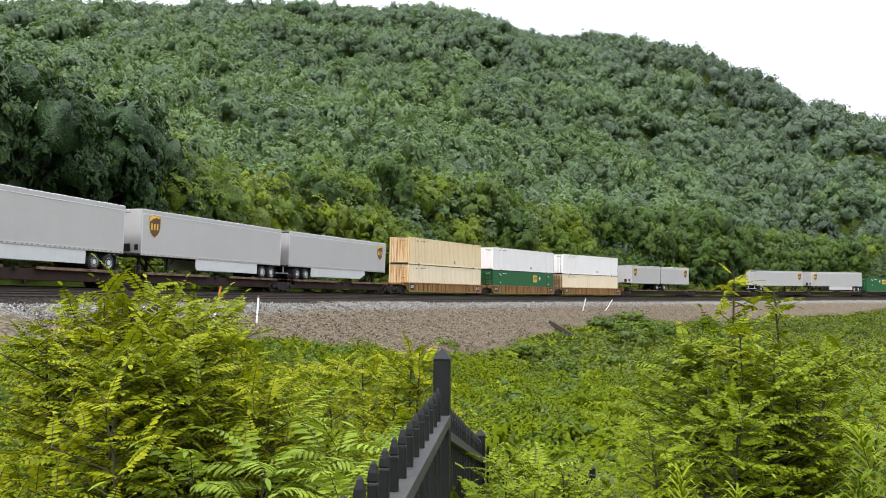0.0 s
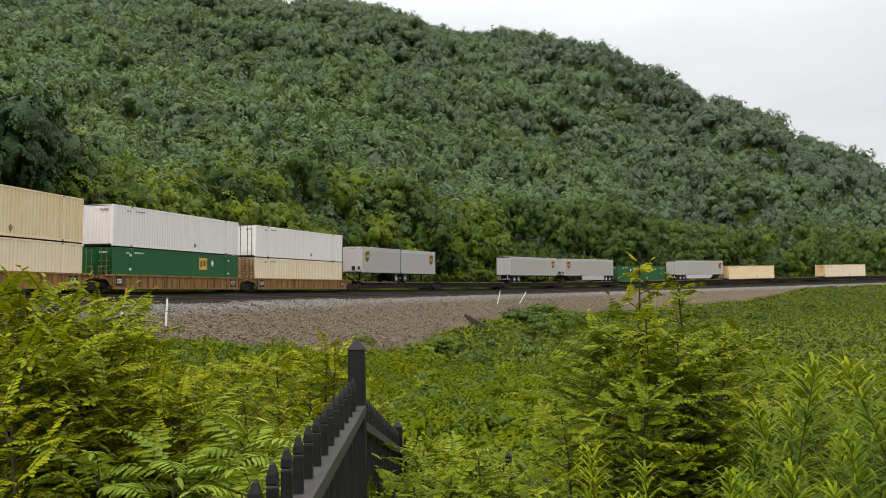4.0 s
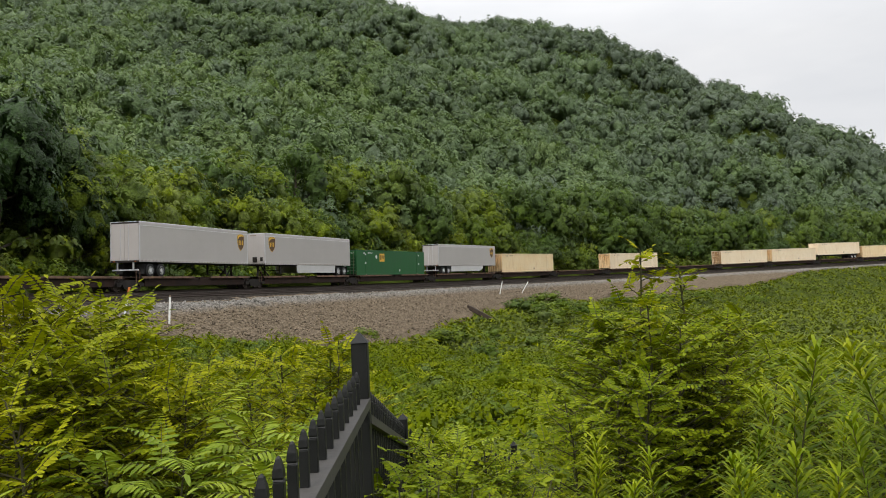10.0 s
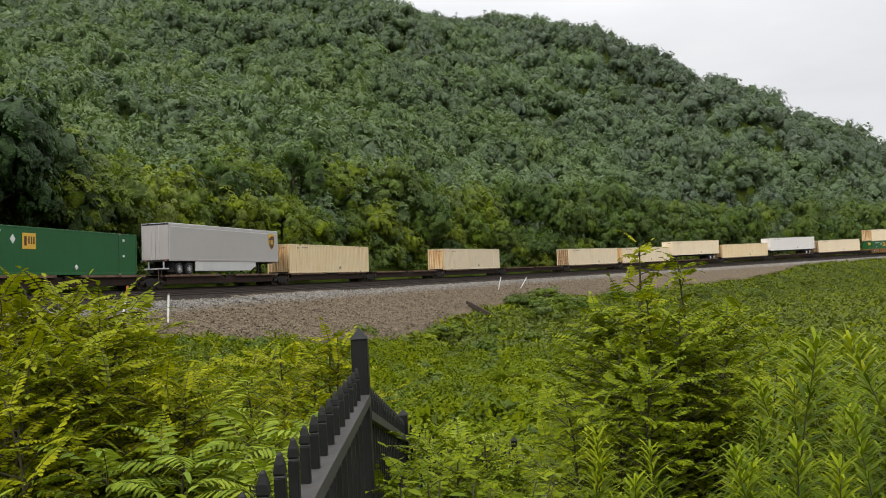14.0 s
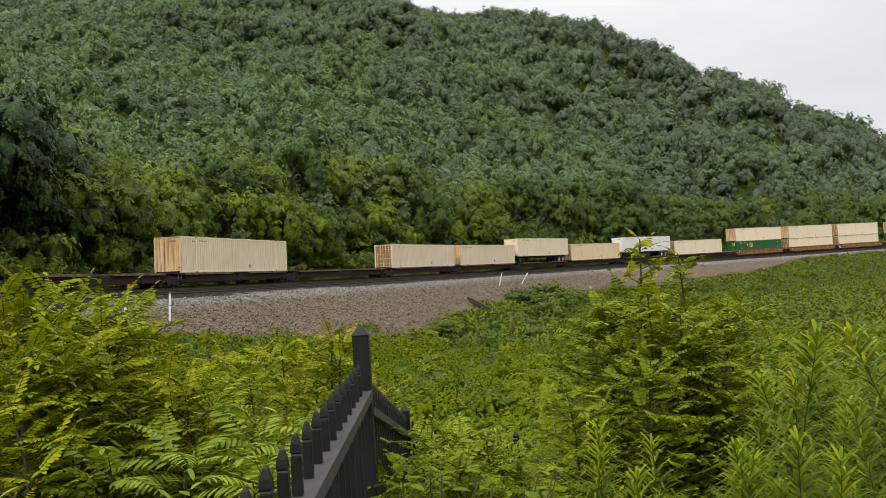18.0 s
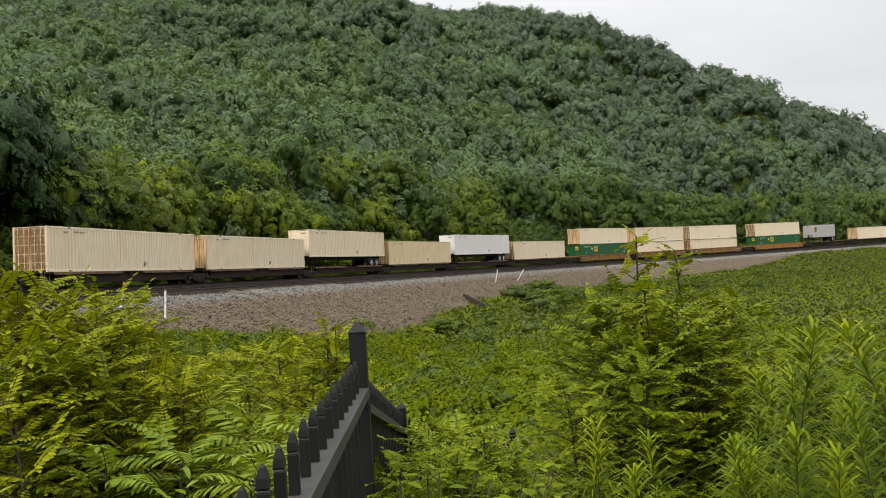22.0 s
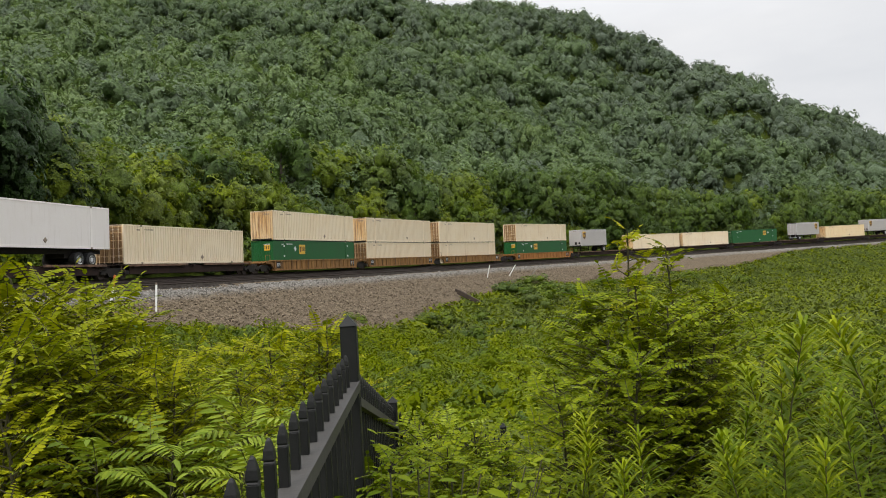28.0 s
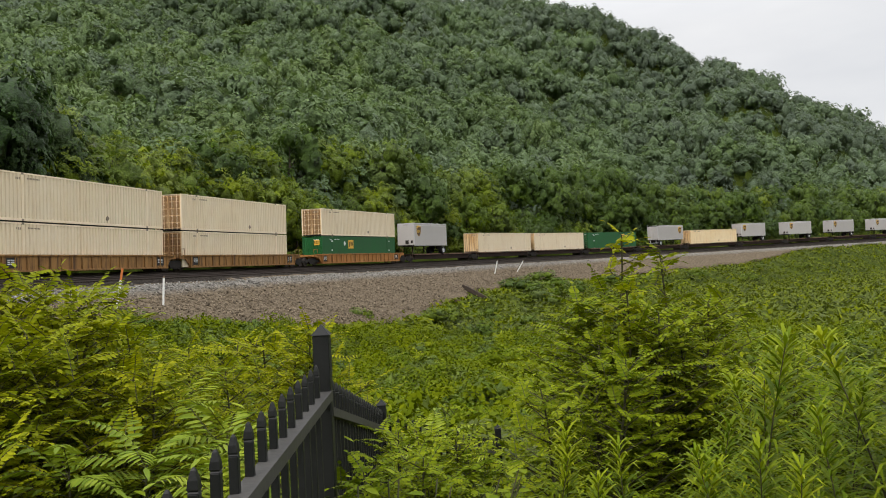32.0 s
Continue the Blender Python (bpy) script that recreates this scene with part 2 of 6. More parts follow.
DOOR_RUST = surface("rusted_door_panel", (0.34, 0.20, 0.085), (0.17, 0.090, 0.040), 0.75, 0, 30, 1.4, 0.1, (0.62, 0.45, 0.25), 0.8, 1.5, worn=0.52)
GREY = surface("grey_aluminium_panel", (0.455, 0.425, 0.405), (0.505, 0.475, 0.455), 0.45, 0.10, 25, 0.4, 0.03, (0.38, 0.37, 0.36), 0.3, True)
SILVER = surface("silver_rail", (0.60, 0.60, 0.62), (0.68, 0.68, 0.70), 0.35, 0.5, 40, 1.0, 0.05)
SKIRT = surface("white_side_skirt", (0.54, 0.53, 0.515), (0.62, 0.61, 0.595), 0.5, 0, 30, 1.0, 0.05, (0.4, 0.38, 0.35), 0.4, True)
WELL_RUST = surface("rust_brown_well_paint", (0.265, 0.130, 0.040), (0.37, 0.20, 0.066), 0.75, 0, 30, 1.2, 0.15, (0.055, 0.030, 0.020), 0.9, True, worn=0.46)
WELL_YELLOW = surface("yellow_brown_well_paint", (0.46, 0.21, 0.055), (0.36, 0.15, 0.042), 0.7, 0, 30, 1.2, 0.15, (0.085, 0.042, 0.022), 0.85, True, worn=0.48)
CAR_BROWN = surface("dark_brown_railcar_paint", (0.022, 0.016, 0.014), (0.050, 0.030, 0.023), 0.8, 0, 25, 1.2, 0.2, (0.09, 0.042, 0.024), 0.4, True, sheen=0.15)
DECK_RUST = surface("rusted_deck_edge", (0.13, 0.072, 0.048), (0.27, 0.165, 0.105), 0.8, 0.0, 25, 0.8, 0.2, (0.035, 0.024, 0.019), 0.8, worn=0.45)
STEEL_DARK = surface("grimy_dark_steel", (0.020, 0.018, 0.016), (0.042, 0.036, 0.031), 0.75, 0.0, 40, 2.0, 0.2, sheen=0.15)
RUBBER = surface("black_tyre_rubber", (0.018, 0.018, 0.018), (0.035, 0.034, 0.033), 0.85, 0, 50, 3.0, 0.2)
BLACK_PANEL = surface("black_stencil_panel", (0.022, 0.021, 0.020), (0.040, 0.037, 0.034), 0.7, 0, 40, 2.0, 0.05)
RIM = surface("worn_wheel_rim", (0.58, 0.58, 0.58), (0.70, 0.70, 0.70), 0.5, 0.1, 40, 3.0, 0.1)
RAIL = surface("worn_rail_steel", (0.050, 0.037, 0.030), (0.085, 0.064, 0.052), 0.6, 0.2, 60, 2.0, 0.2)
SLEEPER = surface("creosoted_sleeper", (0.022, 0.018, 0.015), (0.046, 0.037, 0.031), 0.95, 0, 40, 2.0, 0.4, sheen=0.0)
BLACK_IRON = surface("black_painted_iron", (0.008, 0.0085, 0.008), (0.014, 0.0145, 0.014), 0.5, 0.0, 90, 4.0, 0.25, (0.045, 0.043, 0.04), 0.35, False, 0.003, 0.25)
# Rail iron is paler for dust and for sky light painted in.
RAIL_IRON = surface("dusty_black_iron", (0.036, 0.034, 0.031), (0.060, 0.056, 0.051), 0.6, 0.0, 70, 3.0, 0.25, (0.085, 0.078, 0.07), 0.4, False, 0.003, 0.3)
STAKE_WHITE = surface("white_marker_paint", (0.74, 0.74, 0.72), (0.80, 0.80, 0.78), 0.5, 0, 40, 3.0, 0.1, (0.4, 0.38, 0.34), 0.4)
STAKE_GREY = surface("weathered_grey_stake", (0.22, 0.21, 0.19), (0.30, 0.28, 0.25), 0.8, 0, 40, 3.0, 0.2)
STAKE_ORANGE = surface("orange_marker_paint", (0.50, 0.14, 0.035), (0.56, 0.18, 0.045), 0.5, 0, 40, 3.0, 0.1)
BROWN_BADGE = surface("brown_badge", (0.10, 0.05, 0.022), (0.12, 0.06, 0.026), 0.4, 0, 40, 3.0, 0.02)
GOLD_BADGE = surface("gold_badge", (0.72, 0.42, 0.05), (0.78, 0.48, 0.07), 0.4, 0, 40, 3.0, 0.02)
MARK_WHITE = surface("white_marking", (0.70, 0.72, 0.70), (0.78, 0.78, 0.76), 0.5, 0, 40, 3.0, 0.02)
MARK_DARK = surface("dark_marking", (0.22, 0.17, 0.125), (0.28, 0.22, 0.165), 0.6, 0, 40, 3.0, 0.02)
BARK = surface("grey_brown_bark", (0.060, 0.048, 0.036), (0.11, 0.09, 0.07), 0.9, 0, 30, 2.0, 0.6, None, 0, False, 0.03)
STEM = surface("dark_green_brown_stem", (0.045, 0.050, 0.020), (0.075, 0.060, 0.028), 0.7, 0, 60, 4.0, 0.3)
LOG_WOOD = surface("weathered_dark_timber", (0.035, 0.026, 0.020), (0.075, 0.055, 0.042), 0.9, 0, 20, 3.0, 0.6, None, 0, False, 0.02)
# Bluer than the other leaves, to put distance haze into the woods' colour.
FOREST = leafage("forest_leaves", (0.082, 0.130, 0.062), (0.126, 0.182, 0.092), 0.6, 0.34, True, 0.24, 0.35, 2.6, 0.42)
EDGE_TREES = leafage("edge_tree_leaves", (0.115, 0.172, 0.022), (0.192, 0.255, 0.033), 0.5, 0.38, True, 0.6, 0.2, 5.0, 0.38)
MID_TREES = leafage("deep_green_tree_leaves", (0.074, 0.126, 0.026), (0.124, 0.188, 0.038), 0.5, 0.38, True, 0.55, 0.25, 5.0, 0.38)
DARK_TREES = leafage("dark_tree_leaves", (0.030, 0.062, 0.014), (0.055, 0.100, 0.022), 0.5, 0.28, True, 0.55, 0.3, 5.0, 0.38)
SAPLING_LEAF = leafage("sapling_leaves", (0.150, 0.185, 0.003), (0.305, 0.325, 0.008), 0.55, 0.34, False, 0, 0.07)
SUMAC_LEAF = leafage("sumac_leaves", (0.135, 0.205, 0.016), (0.25, 0.32, 0.030), 0.5, 0.32, False)
ROD_LEAF = leafage("goldenrod_leaves", (0.068, 0.114, 0.003), (0.170, 0.216, 0.007), 0.55, 0.30, False, 0, 0.07)
COVER_LEAF = leafage("undergrowth_leaves", (0.064, 0.094, 0.005), (0.170, 0.206, 0.011), 0.6, 0.22, True, 0.55, 0.06, 0.0, 0.34)
BUSH_LEAF = leafage("green_sapling_leaves", (0.088, 0.136, 0.003), (0.208, 0.258, 0.007), 0.55, 0.30, False, 0, 0.07)
ROD_TIP = leafage("goldenrod_tip_leaves", (0.110, 0.165, 0.003), (0.230, 0.280, 0.008), 0.55, 0.30, False, 0, 0.07)
SHRUB_LEAF = leafage("shrub_leaves", (0.080, 0.125, 0.007), (0.130, 0.185, 0.012), 0.55, 0.25, True, 0.4, 0.2)
VINE_LEAF = leafage("vine_leaves", (0.066, 0.112, 0.008), (0.118, 0.170, 0.012), 0.55, 0.25, True, 0.4, 0.25)

# ---- small building tools ----
def mesh_of(name, verts, faces, material=None, smooth=False):
    me = bpy.data.meshes.new(name)
    me.from_pydata([tuple(v) for v in verts], [], [tuple(f) for f in faces])
    if material:
        me.materials.append(material)
    if smooth:
        me.polygons.foreach_set("use_smooth", [True] * len(me.polygons))
    me.update()
    return me


def mesh_np(name, V, F, material, tone=None, attr="tone", normals=None):
    """A mesh from arrays: V (n, 3), F (m, 3 or 4)."""
    me = bpy.data.meshes.new(name)
    m, k = F.shape
    me.vertices.add(len(V))
    me.vertices.foreach_set("co", np.ascontiguousarray(V, dtype=np.float32).ravel())
    me.loops.add(m * k)
    me.loops.foreach_set("vertex_index", np.ascontiguousarray(F, dtype=np.int32).ravel())
    me.polygons.add(m)
    me.polygons.foreach_set("loop_start", np.arange(0, m * k, k, dtype=np.int32))
    me.update(calc_edges=True)
    me.materials.append(material)
    if tone is not None:
        a = me.attributes.new(attr, "FLOAT", "POINT")
        a.data.foreach_set("value", np.ascontiguousarray(tone, dtype=np.float32))
    if normals is not None:
        a = me.attributes.new("custom_normal", "FLOAT_VECTOR", "POINT")
        a.data.foreach_set("vector", np.ascontiguousarray(normals, dtype=np.float32).ravel())
    return me


class Shape:
    """Collects boxes, tubes and sheets into one mesh."""

    def __init__(self):
        self.v, self.f = [], []

    def add(self, verts, faces):
        o = len(self.v)
        self.v += [tuple(p) for p in verts]
        self.f += [tuple(i + o for i in q) for q in faces]
        return self

    def box(self, x0, x1, y0, y1, z0, z1, bevel=0.0):
        b = min(bevel, (x1 - x0) / 3, (y1 - y0) / 3, (z1 - z0) / 3)
        if b <= 0:
            v = [(x, y, z) for x in (x0, x1) for y in (y0, y1) for z in (z0, z1)]
            return self.add(v, [(0, 1, 3, 2), (4, 6, 7, 5), (0, 4, 5, 1), (2, 3, 7, 6), (0, 2, 6, 4), (1, 5, 7, 3)])
        bm = bmesh.new()
        bmesh.ops.create_cube(bm, size=1.0)
        for q in bm.verts:
            q.co = Vector(((x0 + x1) / 2 + q.co.x * (x1 - x0), (y0 + y1) / 2 + q.co.y * (y1 - y0), (z0 + z1) / 2 + q.co.z * (z1 - z0)))
        bmesh.ops.bevel(bm, geom=list(bm.edges), offset=b, segments=1, affect="EDGES")
        bm.verts.index_update()
        self.add([q.co[:] for q in bm.verts], [[q.index for q in fc.verts] for fc in bm.faces])
        bm.free()
        return self

    def tube(self, a, b, r0, r1=None, n=10, caps=True):
        a, b = Vector(a), Vector(b)
        r1 = r0 if r1 is None else r1
        q = (b - a).to_track_quat("Z", "Y")
        v = []
        for c, r in ((a, r0), (b, r1)):
            for i in range(n):
                t = 2 * math.pi * i / n
                v.append(c + q @ Vector((r * math.cos(t), r * math.sin(t), 0)))
        f = [(i, (i + 1) % n, n + (i + 1) % n, n + i) for i in range(n)]
        if caps:
            f += [tuple(range(n - 1, -1, -1)), tuple(range(n, 2 * n))]
        return self.add(v, f)

    def lathe_y(self, x, y, z, rings, n=20):
        """A turned solid about the y axis: rings of (offset along y, radius)."""
        v, f = [], []
        for dy, r in rings:
            v += [(x + r * math.cos(2 * math.pi * i / n), y + dy, z + r * math.sin(2 * math.pi * i / n)) for i in range(n)]
        for k in range(len(rings) - 1):
            f += [(k * n + i, k * n + (i + 1) % n, (k + 1) * n + (i + 1) % n, (k + 1) * n + i) for i in range(n)]
        f += [tuple(range(n)), tuple(range(len(rings) * n - 1, (len(rings) - 1) * n - 1, -1))]
        return self.add(v, f)

    def prism_y(self, outline, y0, y1):
        """An outline in x, z pushed through from y0 to y1."""
        n = len(outline)
        v = [(x, y0, z) for x, z in outline] + [(x, y1, z) for x, z in outline]
        f = [tuple(range(n)), tuple(range(2 * n - 1, n - 1, -1))]
        f += [(i, n + i, n + (i + 1) % n, (i + 1) % n) for i in range(n)]
        return self.add(v, f)

    def mesh(self, name, material, smooth=False):
        return mesh_of(name, self.v, self.f, material, smooth)


def part(name, shape, material, parent, label="", smooth=False):
    me = shape if isinstance(shape, bpy.types.Mesh) else shape.mesh(name, material, smooth)
    ob = new(name, me)
    ob.parent = parent
    return tagged(ob, label)


def thing(name, label, category, group="", kind=""):
    return tagged(new(name), label, category, group, kind)


def wobble(x, y, scale, seed, octaves=3):
    """Smooth uneven height, about -1 to 1, from crossed waves."""
    r = np.random.RandomState(seed)
    total, amp = np.zeros(np.shape(x)), 1.0
    for o in range(octaves):
        for _ in range(4):
            a, ph = r.uniform(0, 2 * math.pi), r.uniform(0, 2 * math.pi)
            k = 2 * math.pi / (scale * r.uniform(0.7, 1.4)) * 2 ** o
            total = total + amp * np.sin(k * (np.cos(a) * x + np.sin(a) * y) + ph) / 4
        amp *= 0.55
    return total


# ---- the railway's line: a curve round the camera, then nearly straight ----
K_S = [-400.0, -100.0, -40.0, 20.0, 60.0, 100.0, 140.0, 180.0, 240.0, 900.0]
K_V = [-0.0052, -0.00617, -0.00532, -0.00432, -0.00501, -0.00549, -0.00284, 0.00055, 0.0012, 0.0]
S0, DS = -420.0, 1.0
SG = np.arange(S0, 900.0, DS)
kk = np.interp(SG, K_S, K_V)
TH = np.concatenate([[0], np.cumsum((kk[1:] + kk[:-1]) / 2 * DS)])
I0 = int(-S0 / DS)
TH = TH - TH[I0] + 1.2063
LX = np.concatenate([[0], np.cumsum((np.cos(TH[1:]) + np.cos(TH[:-1])) / 2 * DS)])
LY = np.concatenate([[0], np.cumsum((np.sin(TH[1:]) + np.sin(TH[:-1])) / 2 * DS)])
LX, LY = LX - LX[I0] - 16.237, LY - LY[I0] + 76.052
CXL, CYL = LX - np.sin(TH) * 1.3, LY + np.cos(TH) * 1.3  # centre of the train's track


def rail_z(s):
    return EYE + 2.008 + 0.01568 * np.clip(s, -160, 700)


def on_track(s, lat=0.0):
    """x, y, heading at s metres along the line, lat metres outwards of the train's track."""
    th = np.interp(s, SG, TH)
    return np.interp(s, SG, CXL) - np.sin(th) * lat, np.interp(s, SG, CYL) + np.cos(th) * lat, th


TREE_S = np.arange(-150, 420, 3.0)
TX, TY, TT = on_track(TREE_S)


def nearest(x, y):
    """Nearest place of the line: s, and the offset towards the inside of the curve."""
    x, y = np.ravel(x), np.ravel(y)
    s, side = np.empty(len(x)), np.empty(len(x))
    for i in range(0, len(x), 20000):
        d2 = (x[i:i + 20000, None] - TX) ** 2 + (y[i:i + 20000, None] - TY) ** 2
        j = d2.argmin(1)
        dx, dy = x[i:i + 20000] - TX[j], y[i:i + 20000] - TY[j]
        s[i:i + 20000] = TREE_S[j] + np.clip(np.cos(TT[j]) * dx + np.sin(TT[j]) * dy, -2, 2)
        sd = np.sin(TT[j]) * dx - np.cos(TT[j]) * dy
        d = np.sqrt(d2[np.arange(len(j)), j])
        side[i:i + 20000] = np.where(np.abs(sd) > 0.9 * d, sd, np.sign(sd) * d)
    return s, side


def gravel_edge(s):
    return np.interp(s, [-160, -60, -41, -31, -24, -21, -11, 2, 14, 20, 26, 36, 45, 58, 72, 104, 117, 131, 147, 179, 240], [9, 9.5, 10.8, 11.8, 14.2, 15.8, 17.0, 16.5, 14.7, 14.2, 14.0, 12.2, 12.6, 14.4, 14.9, 13.8, 13.3, 11.4, 7.9, 7.5, 7.5])


AZ = [-180, -120, -80, -45, -36.2, -31.3, -27.3, -22, -17.3, -13.2, -7.1, -4.3, -2.5, -0.7, 0.9, 2.8, 5.9, 7.2, 8.6, 10.2, 11.8, 13.1, 13.9, 15, 16, 16.9, 17.9, 18.5, 19.0, 20.4, 21.2, 21.7, 22.6, 23.4, 24.4, 25.4, 26.4, 27.3, 28.4, 29.7, 36, 50, 80, 120, 180]
EL = [0.05, 0.10, 0.22, 0.31, 0.339, 0.357, 0.368, 0.379, 0.384, 0.390, 0.396, 0.387, 0.379, 0.365, 0.358, 0.355, 0.352, 0.347, 0.338, 0.333, 0.327, 0.316, 0.302, 0.294, 0.284, 0.274, 0.263, 0.246, 0.244, 0.247, 0.239, 0.230, 0.226, 0.209, 0.193, 0.186, 0.178, 0.168, 0.155, 0.138, 0.10, 0.08, 0.10, 0.08, 0.05]


def ridge_at(az):
    """Distance of the skyline: the main ridge, and the nearer spur that hides its end."""
    return np.interp(az, [-180, -120, -80, -45, -20, 18.3, 18.9, 23, 30, 50, 80, 180], [700, 620, 560, 520, 530, 545, 440, 430, 450, 600, 700, 700])


r_az = np.arange(-180, 181, 1.0)
near_r = np.empty(len(r_az))
for i, a in enumerate(r_az):  # distance of the line in each direction
    da = np.abs((np.degrees(np.arctan2(TX, TY)) - a + 180) % 360 - 180)
    k = da.argmin()
    near_r[i] = np.hypot(TX[k], TY[k]) if da[k] < 4 else 240.0


def ground_z(x, y):
    x, y = np.ravel(np.asarray(x, float)), np.ravel(np.asarray(y, float))
    r, az = np.hypot(x, y), np.degrees(np.arctan2(x, y))
    s, side = nearest(x, y)
    rz = rail_z(s)
    # inside the curve: bank down to a hollow, and up to the fence
    bank = rz - 0.78 - 0.38 * np.maximum(0, side - 6.2)
    hollow = np.interp(r, [0, 1.6, 3.0, 5.0, 7.0, 14.0, 30.0, 60.0, 120.0], [0.05, 0.05, -0.05, -0.45, -0.85, -2.2, -3.2, -3.6, -3.0])
    m = np.maximum(bank, hollow)
    low = m + 0.7 * np.log1p(np.exp(-np.abs(bank - hollow) / 0.7)) - 0.2
    low = np.where(r < 6, np.maximum(bank, hollow), low)
    # outside: the mountain
    ridge_r, el = ridge_at(az), np.interp(az, AZ, EL)
    top = EYE + el * ridge_r - 9.2
    r0 = np.interp(az, r_az, near_r) + 9.0
    u = np.clip((r - r0) / np.maximum(ridge_r - r0, 50), 0, 1.0)
    g = 0.80 * u + 0.20 * np.sin(u * math.pi / 2) ** 2
    base = rz - 0.35
    hill = base + (top - base) * g + (wobble(x, y, 130, 5) * 7 + wobble(x, y, 62, 6, 2) * 4.5) * np.sin(np.clip(u, 0, 1) * math.pi)
    # a fold between the spur and the main ridge
    hill = hill - 34 * np.interp(az, [4, 9, 17, 18.8], [0, 0.6, 1, 0]) * np.exp(-((r - 425) / 42) ** 2)
    hill = np.where(r > ridge_r, top - (r - ridge_r) * 0.10, hill)
    z = np.where(side > 6.2, low, np.where(side > -6.4, rz - 1.4, hill))
    return z


def ballast_z(s, side):
    z = rail_z(s) - 0.2 - 0.085 * np.clip(side, -3, 5.9) - 0.38 * np.maximum(0, side - 6.2)
    return z - 0.6 * np.clip(-side - 3.2, 0, 1.2)


# ---- ground: one sheet out to the horizon ----
def build_ground():
    radii = np.concatenate([[0.02], np.geomspace(0.4, 3500, 270)])
    az = np.radians(np.concatenate([np.arange(-180, -50, 2.5), np.arange(-50, 50, 0.5), np.arange(50, 180, 2.5)]))
    R, A = np.meshgrid(radii, az, indexing="ij")
    X, Y = R * np.sin(A), R * np.cos(A)
    Z = ground_z(X, Y)
    s, side = nearest(X, Y)
    Z = Z - np.where((side > -6.4) & (side < gravel_edge(s) + 1), 0.25, 0) + np.where(R.ravel() > 4, wobble(X.ravel(), Y.ravel(), 5, 9) * 0.10, 0)
    V = np.stack([X.ravel(), Y.ravel(), Z], 1)
    n, k = len(radii), len(az)
    i = np.arange(n - 1)[:, None] * k
    j = np.arange(k)[None]
    F = np.stack([i + j, i + k + j, i + k + (j + 1) % k, i + (j + 1) % k], -1).reshape(-1, 4)
    tagged(new("ground", mesh_np("ground", V, F, SOIL)), "dark green overgrown ground rising to a wooded mountain", "ground", "", "structure")


def build_ballast():
    ss = np.arange(-150, 330, 1.0)
    prof = np.concatenate([np.arange(-7.8, 6.3, 0.7), np.linspace(6.4, 1, 2)[:1], np.linspace(0, 1, 26)[1:]])
    nk = len(prof)
    e = gravel_edge(ss) + 1.2 * wobble(ss, ss * 0, 14, 3)
    sides = np.empty((len(ss), nk))
    flat = prof[:nk - 25]
    sides[:, :nk - 25] = flat
    sides[:, nk - 25:] = 6.4 + (np.maximum(e, 7.2)[:, None] - 6.4) * np.linspace(0, 1, 26)[1:][None]
    x, y, th = on_track(ss[:, None] + 0 * sides, -sides)
    z = ballast_z(ss[:, None] + 0 * sides, sides) + 0.05 * wobble(x, y, 1.3, 11) * (sides > 6)
    z[:, -1] -= 0.35
    V = np.stack([x.ravel(), y.ravel(), z.ravel()], 1)
    i = np.arange(len(ss) - 1)[:, None] * nk
    j = np.arange(nk - 1)[None]
    F = np.stack([i + j, i + j + 1, i + nk + j + 1, i + nk + j], -1).reshape(-1, 4)
    old = np.where(sides < 6.8, 2.0, np.clip((sides - 7.3) / 2.4, 0, 0.75)).ravel()
    tagged(new("ballast", mesh_np("ballast", V, F, GRAVEL, old, "old")), "grey and brown crushed stone bank under the tracks", "gravel bank", "", "structure")


def build_track(lat, label):
    t = thing("railway_track", label, "railway track", "railway tracks", "structure")
    ss = np.arange(-150, 330, 1.5)
    head = [(-0.036, 0.0), (0.036, 0.0), (0.036, -0.04), (0.010, -0.05), (0.010, -0.14), (0.07, -0.165), (-0.07, -0.165), (-0.010, -0.14), (-0.010, -0.05), (-0.036, -0.04)]
    for off in (-0.7525, 0.7525):
        V = []
        for px, pz in head:
            x, y, th = on_track(ss, lat + off + px)
            V.append(np.stack([x, y, rail_z(ss) + 0.085 * lat + 0.085 * off + pz], 1))
        V = np.stack(V, 1).reshape(-1, 3)
        n = len(head)
        i = np.arange(len(ss) - 1)[:, None] * n
        j = np.arange(n)[None]
        F = np.stack([i + j, i + (j + 1) % n, i + n + (j + 1) % n, i + n + j], -1).reshape(-1, 4)
        part("rail", mesh_np("rail", V, F, RAIL), RAIL, t, "worn brown steel rail")
    sh = Shape()
    for s in np.arange(-80, 260, 0.6):
        x, y, th = on_track(s, lat)
        c, n = Vector((math.cos(th), math.sin(th), 0)), Vector((-math.sin(th), math.cos(th), 0))
        o = Vector((float(x), float(y), float(rail_z(s)) + 0.085 * lat - 0.17))
        top = [o + c * a * 0.115 + n * b * 1.3 + Vector((0, 0, 0.085 * b * 1.3)) for a, b in ((-1, -1), (1, -1), (1, 1), (-1, 1))]
        sh.add(top + [p - Vector((0, 0, 0.14)) for p in top], [(0, 1, 2, 3), (0, 4, 5, 1), (1, 5, 6, 2), (2, 6, 7, 3), (3, 7, 4, 0)])
    tagged(part("sleepers", sh, SLEEPER, t, "dark creosoted timber sleepers"), kind="stuff")


build_ground()
build_ballast()
build_track(0.0, "dark railway track carrying the freight train")
build_track(-4.1, "empty dark railway track on grey ballast")

# ---- the freight train: loads and cars ----
# Local axes of all rolling things: x along the train towards its tail, y away from the camera's side, z up from the rail or deck.
MOVING = []  # thing, s of its front end, s of its rear end at 16 s, height over the rail


def rides(ob, s_front, s_rear, height):
    MOVING.append((ob, s_front, s_rear, height))
    return ob


